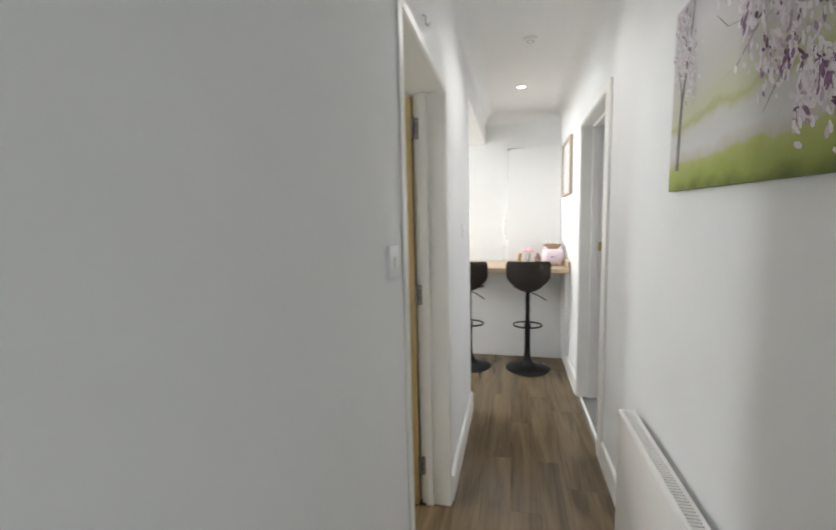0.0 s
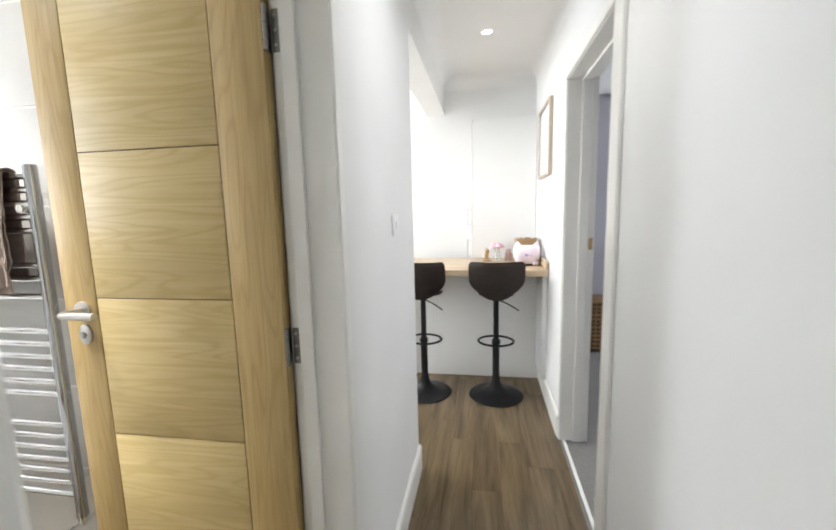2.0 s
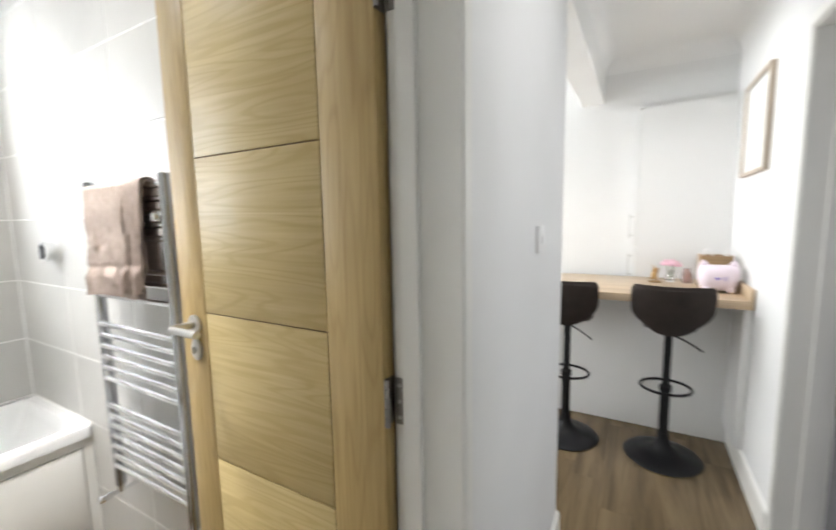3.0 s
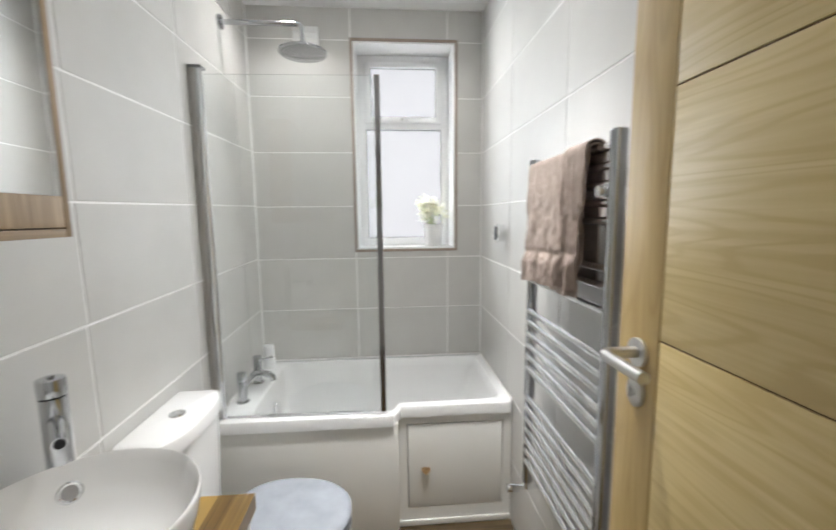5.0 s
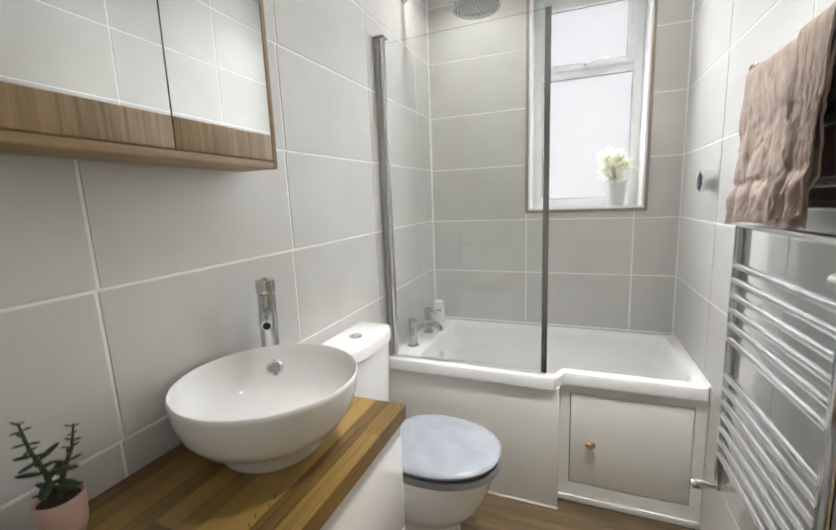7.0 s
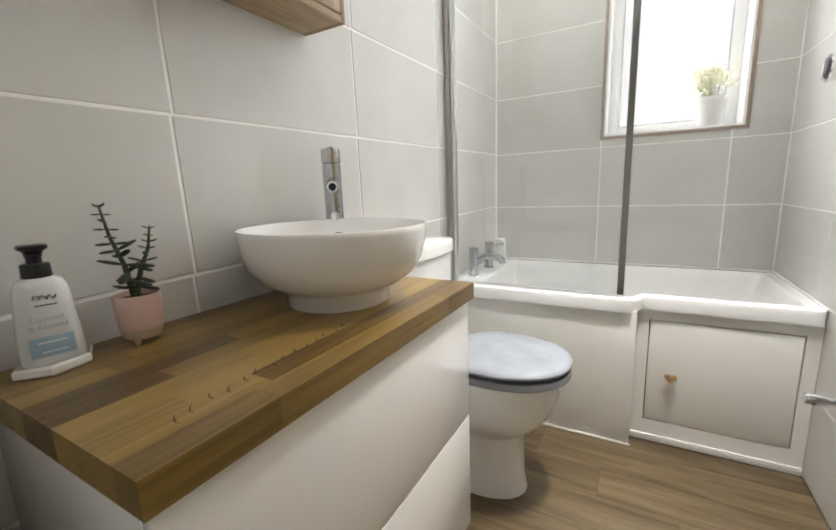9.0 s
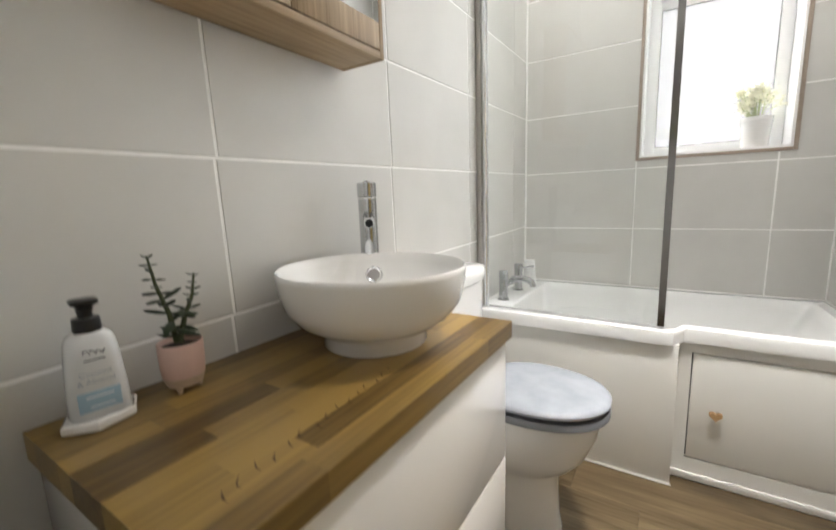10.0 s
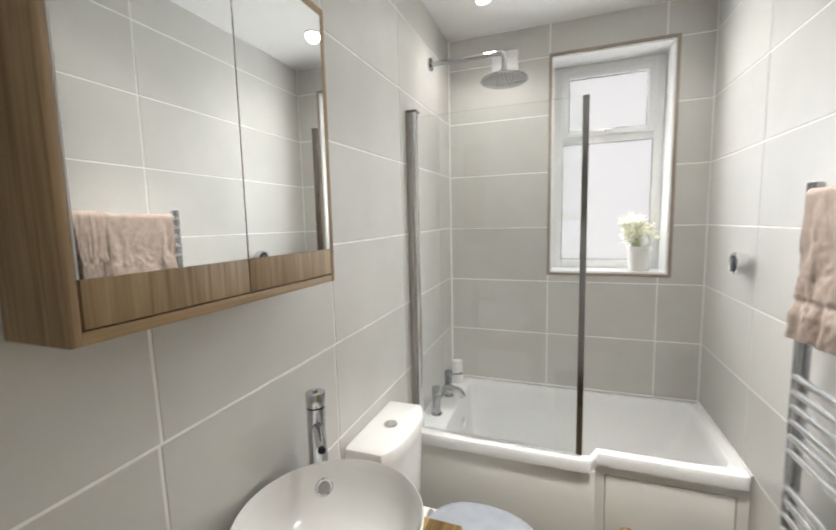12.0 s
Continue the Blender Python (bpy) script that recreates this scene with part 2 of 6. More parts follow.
# ---- large structure ----
setting("floor", boxes((-3.3, 0.71, -2.1, 5.75, -0.1, -0.004)), FLOOR, "brown wood-look floor base under the planks", "floor")
setting("bedroom_floor", boxes((0.71, 3.9, 2.0, 5.75, -0.1, -0.002)), CARPET, "grey carpet of the bedroom", "floor")
# the opening from y -1.4 to -0.6 is added for the fill lamp
setting("wall_left", boxes((BATH_IN + T, HALL_L, -2.1, -1.4, 0, 2.75), (BATH_IN + T, HALL_L, -1.4, -0.6, 2.07, 2.75), (BATH_IN + T, HALL_L, -0.6, DOOR_A - 0.027, 0, 2.75), (BATH_IN + T, HALL_L, DOOR_B + 0.027, WALL_END, 0, 2.75), (BATH_IN + T, HALL_L, DOOR_A - 0.027, DOOR_B + 0.027, DOOR_TOP + 0.027, 2.75)), WALL, "white painted hallway wall with the bathroom doorway", "wall")
setting("wall_right", boxes((HALL_R, 0.87, -2.1, BED_A - 0.027, 0, 2.75), (HALL_R, 0.87, BED_B + 0.027, 5.75, 0, 2.75), (HALL_R, 0.87, BED_A - 0.027, BED_B + 0.027, BED_TOP + 0.027, 2.75)), WALL, "white painted hallway wall with the bedroom doorway", "wall")
setting("wall_front", boxes((-0.3, 0.9, -2.25, -2.1, 0, 2.75)), WALL, "plain white wall closing the hallway", "wall")
setting("wall_kitchen_back", boxes((-3.3, 0.9, 5.65, 5.8, 0, 2.75), (-1.3, 0.111, 5.15, 5.65, 0, 2.75), (0.111, HALL_R, 5.15, 5.65, 2.292, 2.75)), WALL, "white kitchen wall with a chimney breast", "wall")
# unseen room, added only to close off the fill lamp's opening
setting("living_room_walls", boxes((-1.4, -1.3, -2.2, 0.2, 0, 2.75), (-1.3, BATH_IN, -2.25, -2.1, 0, 2.75), (-1.3, BATH_IN, 0.1, 0.2, 0, 2.75), (-1.4, BATH_IN, -2.2, 0.2, 2.66, 2.75)), WALL, "added plain white walls, unseen, behind the fill lamp", "wall")
setting("wall_kitchen_left", boxes((-3.3, -3.15, 2.33, 5.65, 0, 2.75)), WALL, "white kitchen wall", "wall")
setting("beam", boxes((-0.295, HALL_L, WALL_END, 5.15, 2.36, 2.75)), WALL, "white painted beam over the opening to the kitchen", "beam")
setting("wall_sink", boxes((WINW - T - 0.28, BATH_IN + T, SINK - T - 0.14, SINK - T, 0, 2.75)), GROUT, "tiled bathroom wall behind the washbasin", "wall")
setting("wall_radiator", boxes((WINW - T - 0.28, BATH_IN + T, RADW + T, RADW + T + 0.12, 0, 2.75), (-3.3, WINW - 0.28, RADW + T, RADW + T + 0.12, 0, 2.75)), GROUT, "tiled bathroom wall behind the towel radiator", "wall")
WIN_Y0, WIN_Y1, WIN_Z0, WIN_Z1 = 1.588, 2.165, 1.257, 2.416
setting("wall_window", boxes((WINW - T - 0.28, WINW - T, SINK - T, WIN_Y0, 0, 2.75), (WINW - T - 0.28, WINW - T, WIN_Y1, RADW + T, 0, 2.75),
                             (WINW - T - 0.28, WINW - T, WIN_Y0, WIN_Y1, 0, WIN_Z0), (WINW - T - 0.28, WINW - T, WIN_Y0, WIN_Y1, WIN_Z1, 2.75)), GROUT, "tiled bathroom wall round the window", "wall")
setting("bedroom_walls", boxes((0.87, 3.9, 1.9, 2.0, 0, 2.75), (0.87, 3.9, 5.75, 5.9, 0, 2.75), (3.8, 3.9, 2.0, 5.75, 0, 2.75)), GREY_WALL, "lilac-grey painted bedroom walls", "wall")
setting("bedroom_ceiling", boxes((0.87, 3.9, 1.9, 5.9, 2.6, 2.7)), CEILING, "white bedroom ceiling", "ceiling")
setting("hall_ceiling", boxes((-0.3, 0.9, -2.2, WALL_END, HALL_TOP, 2.8), (-3.3, 0.9, WALL_END, 5.8, HALL_TOP, 2.8), (-3.3, -0.3, 2.3, WALL_END, HALL_TOP, 2.8)), CEILING, "white painted hallway ceiling", "ceiling")
setting("bathroom_ceiling", boxes((WINW - 0.3, BATH_IN + T, SINK - T, RADW + T, BATH_TOP, 2.66)), CEILING, "white painted bathroom ceiling", "ceiling")
# first lamp has a visible fitting; the other two are added fill
for x, y, watts, cone in ((0.257, 4.228, 20, 130), (0.27, 2.60, 22, 165), (-1.6, 4.3, 30, 130)):
    downlight_lamp(x, y, HALL_TOP - 0.012, watts, (1.0, 0.975, 0.95), cone, 1.0, 0.05 if y > 4 else 0.3)
# the last two, at one spot, are added to brighten floor and fronts
for x, y, watts, cone in ((-2.24, 1.29, 17, 140), (-2.20, 1.925, 14, 140), (-1.38, 1.90, 14, 130), (-1.38, 1.90, 155, 68)):
    downlight_lamp(x, y, BATH_TOP - 0.012, watts, (1.0, 0.975, 0.945), cone, 0.9, 0.04 if x < -2 else 0.10)


# ---- trim of the hallway ----
def cove_ring(r=0.11, n=8):
    """The moulding's section: distance from the wall and height under the ceiling."""
    return [(r - r * math.cos(radians(90 * k / n)), -r + r * math.sin(radians(90 * k / n))) for k in range(n + 1)] + [(0.0, 0.0)]


def cornice(name, along, at, a, b, side):
    bm = bmesh.new()
    ring = cove_ring()
    if along == "y":
        rows = [[(at + side * u, s, HALL_TOP + v) for u, v in ring] for s in (a, b)]
    else:
        rows = [[(s, at + side * u, HALL_TOP + v) for u, v in ring] for s in (a, b)]
    loft(bm, rows)
    return setting(name, bm, CEILING, "white coved plaster cornice under the ceiling", "cornice", True)


cornice("trim_cornice_1", "y", HALL_L, -2.1, 5.15, 1)
cornice("trim_cornice_2", "y", HALL_R, -2.1, 5.15, -1)
cornice("trim_cornice_3", "x", 5.15, HALL_L, HALL_R, -1)


def skirting(name, along, at, a, b, side, h=0.145):
    ring = [(0, 0.001), (0.016, 0.001), (0.016, h - 0.02), (0.012, h - 0.006), (0.006, h), (0, h)]
    bm = bmesh.new()
    if along == "y":
        rows = [[(at + side * u, s, v) for u, v in ring] for s in (a, b)]
    else:
        rows = [[(s, at + side * u, v) for u, v in ring] for s in (a, b)]
    loft(bm, rows)
    return setting(name, bm, TRIM, "white painted skirting board along the wall", "skirting board")


skirting("baseboard_1", "y", HALL_L, 2.278, WALL_END + 0.016, 1)
skirting("baseboard_2", "y", HALL_L, -2.1, 1.452, 1)
skirting("baseboard_3", "y", HALL_R, -2.1, 2.768, -1)
skirting("baseboard_4", "y", HALL_R, 3.76, 4.648, -1)
skirting("baseboard_5", "x", WALL_END, -0.29, HALL_L, 1)
skirting("baseboard_6", "x", 5.75, 0.88, 3.8, -1)

# bathroom door lining with stops, and its slim architrave
setting("trim_lining_1", boxes((-0.277, HALL_L + 0.004, DOOR_B, DOOR_B + 0.028, 0, DOOR_TOP), (BATH_IN + 0.012, HALL_L + 0.004, DOOR_A - 0.028, DOOR_A, 0, DOOR_TOP),
                               (BATH_IN - 0.004, HALL_L + 0.004, DOOR_A - 0.028, DOOR_B + 0.028, DOOR_TOP, DOOR_TOP + 0.028),
                               (-0.252, -0.212, DOOR_B - 0.013, DOOR_B + 0.001, 0, DOOR_TOP), (-0.252, -0.212, DOOR_A - 0.001, DOOR_A + 0.013, 0, DOOR_TOP), bevel=0.003), TRIM, "white painted lining of the bathroom doorway", "door lining")
setting("trim_architrave_1", boxes((HALL_L, HALL_L + 0.008, DOOR_B + 0.004, DOOR_B + 0.042, 0, DOOR_TOP + 0.042), (HALL_L, HALL_L + 0.008, DOOR_A - 0.048, DOOR_A - 0.004, 0, DOOR_TOP + 0.042),
                                   (HALL_L, HALL_L + 0.0078, DOOR_A - 0.004, DOOR_B + 0.004, DOOR_TOP + 0.004, DOOR_TOP + 0.042), bevel=0.005), TRIM, "slim white architrave round the bathroom doorway", "architrave")
# bedroom door lining
setting("trim_lining_2", boxes((HALL_R - 0.004, 0.875, BED_B, BED_B + 0.028, 0, BED_TOP), (HALL_R - 0.004, 0.875, BED_A - 0.028, BED_A, 0, BED_TOP),
                               (HALL_R - 0.004, 0.875, BED_A - 0.028, BED_B + 0.028, BED_TOP, BED_TOP + 0.028),
                               (0.785, 0.838, BED_B - 0.013, BED_B + 0.001, 0, BED_TOP), (0.785, 0.838, BED_A, BED_B, BED_TOP - 0.013, BED_TOP + 0.001), bevel=0.003), TRIM, "white painted lining of the bedroom doorway", "door lining")
setting("trim_architrave_2", boxes((HALL_R - 0.016, HALL_R, BED_A - 0.105, BED_A - 0.004, 0, BED_TOP + 0.05), (HALL_R - 0.012, HALL_R, BED_B + 0.004, BED_B + 0.03, 0, BED_TOP + 0.03),
                                   (HALL_R - 0.0156, HALL_R, BED_A - 0.004, BED_B + 0.004, BED_TOP + 0.004, BED_TOP + 0.05), bevel=0.005), TRIM, "white architrave round the bedroom doorway", "architrave")
strike = thing("strike_plate", 0.854, BED_B - 0.001, 1.25, "small brass strike plate on the door lining", "strike plate")
part("plate", boxes((0.842, 0.866, BED_B - 0.004, BED_B - 0.001, 1.215, 1.285), (0.838, 0.846, BED_B - 0.012, BED_B - 0.001, 1.235, 1.265), bevel=0.001), mat("brass", (0.55, 0.40, 0.2), 0.35, 1.0), strike)
setting("threshold_strip", boxes((0.726, 0.744, BED_A, BED_B, -0.002, 0.007), bevel=0.003), TRIM, "pale threshold strip between planks and carpet", "threshold")


# ---- the oak door ----
HINGE_STEEL = mat("worn_hinge_steel", (0.30, 0.29, 0.27), 0.4, 1.0)


def oak_door():
    x0, x1, y0, y1, z0, z1 = -0.968, -0.286, 2.207, 2.247, 0.008, 2.055
    door = thing("interior_door", x1, y1, 0, "open oak veneered bathroom door with grooved panels", "door")
    part("core", boxes((x0 + 0.001, x1 - 0.001, y0 + 0.004, y1 - 0.001, z0, z1 - 0.001)), mat("groove_brown", (0.13, 0.075, 0.03), 0.7), door, "dark groove wood", False)
    for a, b in ((x0, -0.8585), (-0.4275, x1)):
        part("stile", boxes((a, b, y0, y1, z0, z1), bevel=0.002), OAK_STILE, door)
    grooves = [z0, 0.415, 0.826, 1.24, 1.645, z1]
    for a, b in zip(grooves, grooves[1:]):
        part("panel", boxes((-0.8555, -0.4305, y0 + 0.0002, y1, a + 0.0015, b - 0.0015), bevel=0.0012), OAK_DOOR, door)
    for z in (1.912, 1.11, 0.21):
        hinge = part("hinge", boxes((-0.275, -0.246, 2.2325, 2.2352, z - 0.05, z + 0.05), bevel=0.001), HINGE_STEEL, door, "brushed steel butt hinge")
        bm = bmesh.new()
        for k in range(5):
            rod(bm, (-0.2815, 2.212, z - 0.05 + 0.0205 * k), (-0.2815, 2.212, z - 0.05 + 0.0205 * k + 0.019), 0.0062, seg=14)
        box(bm, -0.2858, -0.2832, 2.209, 2.242, z - 0.05, z + 0.05, 0.0005)
        part("knuckle", bm, HINGE_STEEL, hinge)
        bm = bmesh.new()
        for dz in (-0.034, 0.0, 0.034):
            rod(bm, (-0.265, 2.2295, z + dz), (-0.265, 2.2335, z + dz), 0.004, seg=10)
        part("screw", bm, STEEL, hinge)
    hx, hz = -0.905, 1.205
    bm = bmesh.new()
    rod(bm, (hx, y0, hz), (hx, y0 - 0.008, hz), 0.026, seg=28, cap=0.002)
    part("rose", bm, STEEL, door, "round brushed steel handle rose")
    bm = bmesh.new()
    tube(bm, bend((hx, y0 - 0.006, hz), (hx, y0 - 0.055, hz), (hx + 0.0, y0 - 0.055, hz), 0.001)[:2] + bend((hx, y0 - 0.03, hz), (hx, y0 - 0.068, hz), (hx + 0.10, y0 - 0.068, hz), 0.016) + [(hx + 0.112, y0 - 0.068, hz)], 0.0105)
    part("lever", bm, STEEL, door, "brushed steel lever handle")
    bm = bmesh.new()
    lathe(bm, [(0, 0), (0.026, 0), (0.026, 0.006), (0.023, 0.008), (0, 0.008)], 28, (hx, y0, hz - 0.072), 0.82, 1.15, Matrix.Rotation(radians(90), 4, "X"))
    esc = part("escutcheon", bm, STEEL, door, "oval steel keyhole cover")
    bm = bmesh.new()
    rod(bm, (hx, y0 - 0.007, hz - 0.072), (hx, y0 - 0.012, hz - 0.072), 0.008, seg=16)
    box(bm, hx - 0.003, hx + 0.003, y0 - 0.017, y0 - 0.01, hz - 0.082, hz - 0.062, 0.001)
    part("thumb_turn", bm, STEEL, esc)


oak_door()


# ---- switches, detector, downlights ----
def light_switch(y, z, w, h, label):
    s = thing("light_switch", HALL_L, y, z, label, "light switch", "light switches")
    part("plate", boxes((HALL_L, HALL_L + 0.009, y - w / 2, y + w / 2, z - h / 2, z + h / 2), bevel=0.003), PLASTIC, s)
    bm = boxes((HALL_L + 0.009, HALL_L + 0.014, y - 0.009, y + 0.009, z - 0.014, z + 0.014), bevel=0.0015)
    part("rocker", bm, PLASTIC, s)


light_switch(1.35, 1.365, 0.086, 0.086, "white plastic light switch beside the bathroom door")
light_switch(2.874, 1.41, 0.086, 0.086, "white plastic light switch near the corner of the hallway")
GLOW = bpy.data.materials.new("warm_led")
GLOW.use_nodes = True
GLOW.node_tree.nodes["Principled BSDF"].inputs["Emission Color"].default_value = (1.0, 0.95, 0.88, 1)
GLOW.node_tree.nodes["Principled BSDF"].inputs["Emission Strength"].default_value = 12


def downlight(x, y, z, room):
    d = thing("downlight", x, y, z, "lit recessed downlight with a white rim in the %s ceiling" % room, "downlight", "downlights")
    bm = bmesh.new()
    lathe(bm, [(0.031, 0.004), (0.031, -0.002), (0.036, -0.006), (0.042, -0.004), (0.044, 0.004)], 32, (x, y, z))
    part("rim", bm, PLASTIC, d)
    bm = bmesh.new()
    lathe(bm, [(0, 0.001), (0.031, 0.001), (0.031, 0.003), (0, 0.003)], 28, (x, y, z - 0.003))
    part("lens", bm, GLOW, d, "glowing lens")


downlight(0.257, 4.228, HALL_TOP, "hallway")
downlight(-2.24, 1.29, BATH_TOP, "bathroom")
downlight(-2.20, 1.925, BATH_TOP, "bathroom")
# unseen fitting added to match the pair of fill lamps
downlight(-1.38, 1.90, BATH_TOP, "bathroom")
# made-up fitting for the hall fill lamp, out of view
downlight(0.27, 2.60, HALL_TOP, "hallway")
smoke = thing("smoke_detector", 0.295, 3.25, HALL_TOP, "round white smoke detector on the hallway ceiling", "smoke detector")
bm = bmesh.new()
lathe(bm, [(0, 0), (0.045, 0), (0.045, -0.012), (0.038, -0.02), (0, -0.022)], 32, (0.295, 3.25, HALL_TOP))
part("cover", bm, PLASTIC, smoke)
bm = bmesh.new()
lathe(bm, [(0.02, -0.0215), (0.022, -0.024), (0.026, -0.023), (0.027, -0.0205)], 24, (0.295, 3.25, HALL_TOP))
part("vent_ring", bm, mat("grey_plastic", (0.45, 0.45, 0.45), 0.5), smoke)
hook = thing("wall_hook", HALL_L, 1.79, 2.17, "small grey metal hook above the bathroom door", "hook")
bm = bmesh.new()
tube(bm, [(HALL_L, 1.79, 2.19), (HALL_L + 0.012, 1.79, 2.188), (HALL_L + 0.014, 1.79, 2.16), (HALL_L + 0.022, 1.79, 2.15), (HALL_L + 0.028, 1.79, 2.163)], 0.0035, 8)
part("bent_wire", bm, STEEL, hook)


# ---- hallway radiator ----
def hall_radiator():
    xa, xb, ya, yb, za, zb = 0.621, 0.688, 1.25, 2.11, 0.10, 0.657
    rad = thing("panel_radiator", 0.64, 1.7, za, "white steel panel radiator with a slotted top grille", "radiator")
    bm = boxes((xa, xa + 0.012, ya, yb, za, zb - 0.004), bevel=0.005)
    part("front_panel", bm, GLOSS, rad)
    part("back_panel", boxes((xb - 0.012, xb, ya, yb, za, zb - 0.006), bevel=0.004), GLOSS, rad)
    for y in (ya, yb - 0.006):
        part("side_cover", boxes((xa + 0.003, xb - 0.002, y, y + 0.006, za + 0.01, zb), bevel=0.002), GLOSS, rad)
    bm = boxes((xa + 0.003, xa + 0.016, ya, yb, zb - 0.004, zb + 0.001), (xb - 0.016, xb - 0.003, ya, yb, zb - 0.004, zb + 0.001))
    grille = part("grille_frame", bm, GLOSS, rad)
    n = 62
    bm = bmesh.new()
    for k in range(n):
        y = ya + 0.012 + (yb - ya - 0.024) * k / (n - 1)
        box(bm, xa + 0.014, xb - 0.014, y - 0.0036, y + 0.0036, zb - 0.006, zb)
    tagged(part("grille_slats", bm, GLOSS, grille, "", False), kind="stuff")
    for y in (ya + 0.15, yb - 0.15):
        part("bracket", boxes((xb - 0.002, HALL_R, y - 0.015, y + 0.015, 0.2, 0.56)), STEEL, rad)
    bm = bmesh.new()
    rod(bm, (0.655, yb - 0.05, 0.0), (0.655, yb - 0.05, za + 0.01), 0.0075, seg=12)
    part("pipe", bm, CHROME, rad)


hall_radiator()


# ---- canvas print ----
def canvas_print():
    ya, yb, za, zb, x = 1.04, 1.847, 1.549, 2.10, 0.687
    pic = thing("canvas_print", HALL_R, (ya + yb) / 2, za, "canvas print of a blossoming tree on green grass", "picture")
    m = bpy.data.materials.new("painted_meadow")
    m.use_nodes = True
    n, l = m.node_tree.nodes, m.node_tree.links
    b = n["Principled BSDF"]
    b.inputs["Roughness"].default_value = 0.7
    geo, sep, no = n.new("ShaderNodeNewGeometry"), n.new("ShaderNodeSeparateXYZ"), n.new("ShaderNodeTexNoise")
    no.inputs["Scale"].default_value, no.inputs["Detail"].default_value = 11, 6
    l.new(geo.outputs["Position"], no.inputs["Vector"])
    l.new(geo.outputs["Position"], sep.inputs[0])
    add = n.new("ShaderNodeMath")
    add.operation = "MULTIPLY_ADD"
    l.new(no.outputs["Fac"], add.inputs[0])
    add.inputs[1].default_value = 0.07
    l.new(sep.outputs["Z"], add.inputs[2])
    rng = n.new("ShaderNodeMapRange")
    rng.inputs["From Min"].default_value, rng.inputs["From Max"].default_value = za + 0.018, zb + 0.035
    l.new(add.outputs[0], rng.inputs["Value"])
    ramp = n.new("ShaderNodeValToRGB")
    e = ramp.color_ramp.elements
    e[0].position, e[0].color = 0.0, (0.10, 0.13, 0.02, 1)
    e[1].position, e[1].color = 1.0, (0.52, 0.49, 0.51, 1)
    for p, c in ((0.07, (0.29, 0.34, 0.065)), (0.165, (0.43, 0.46, 0.15)), (0.185, (0.52, 0.48, 0.41)), (0.24, (0.60, 0.59, 0.58)), (0.33, (0.58, 0.57, 0.53)), (0.375, (0.46, 0.46, 0.22)), (0.41, (0.55, 0.54, 0.38)), (0.50, (0.57, 0.55, 0.46)), (0.60, (0.57, 0.54, 0.51)), (0.78, (0.60, 0.57, 0.56))):
        q = e.new(p)
        q.color = (*c, 1)
    l.new(rng.outputs[0], ramp.inputs["Fac"])
    l.new(ramp.outputs["Color"], b.inputs["Base Color"])
    part("canvas", boxes((x, HALL_R - 0.001, ya, yb, za, zb), bevel=0.003), m, pic, "", False)
    bark = mat("painted_bark", (0.20, 0.17, 0.155), 0.8, noise_scale=40, vary=0.3)

    def limb(points, w):
        bm = bmesh.new()
        left, right = [], []
        for k, (u, v) in enumerate(points):
            r = w * (1 - 0.75 * k / (len(points) - 1)) / 2
            left.append(bm.verts.new((x - 0.0008, yb - u - r, za + v)))
            right.append(bm.verts.new((x - 0.0008, yb - u + r, za + v)))
        for k in range(len(points) - 1):
            bm.faces.new((left[k], left[k + 1], right[k + 1], right[k]))
        return bm

    part("painted_trunk", limb([(0.066, 0.062), (0.068, 0.12), (0.071, 0.2), (0.078, 0.27), (0.10, 0.36), (0.115, 0.44), (0.135, 0.53)], 0.026), bark, pic)
    part("painted_trunk", limb([(0.74, 0.06), (0.72, 0.2), (0.66, 0.32), (0.52, 0.42), (0.38, 0.5)], 0.04), bark, pic)
    for pts in ([(0.56, 0.34), (0.46, 0.33), (0.38, 0.27), (0.3, 0.26)], [(0.52, 0.40), (0.42, 0.36), (0.33, 0.38), (0.27, 0.43)], [(0.077, 0.25), (0.066, 0.31), (0.042, 0.37), (0.03, 0.43)], [(0.10, 0.35), (0.085, 0.42), (0.09, 0.5)], [(0.62, 0.26), (0.58, 0.23), (0.54, 0.19), (0.50, 0.14)], [(0.5, 0.42), (0.45, 0.5), (0.4, 0.54)]):
        part("painted_branch", limb(pts, 0.009), bark, pic)
    petals = bpy.data.materials.new("painted_petals")
    petals.use_nodes = True
    n, l = petals.node_tree.nodes, petals.node_tree.links
    geo, ramp = n.new("ShaderNodeNewGeometry"), n.new("ShaderNodeValToRGB")
    e = ramp.color_ramp.elements
    e[0].color, e[1].color = (0.12, 0.06, 0.10, 1), (0.80, 0.75, 0.76, 1)
    for p, c in ((0.07, (0.26, 0.15, 0.24)), (0.16, (0.58, 0.49, 0.54)), (0.5, (0.72, 0.66, 0.68))):
        q = e.new(p)
        q.color = (*c, 1)
    l.new(geo.outputs["Random Per Island"], ramp.inputs["Fac"])
    l.new(ramp.outputs["Color"], n["Principled BSDF"].inputs["Base Color"])
    n["Principled BSDF"].inputs["Roughness"].default_value = 0.8
    rnd = random.Random(5)
    bm = bmesh.new()
    clumps = [(rnd.uniform(0.22, 0.78), rnd.uniform(0.08, 0.54), 0.042) for _ in range(150)] + [(rnd.uniform(0.01, 0.16), rnd.uniform(0.27, 0.53), 0.035) for _ in range(20)]
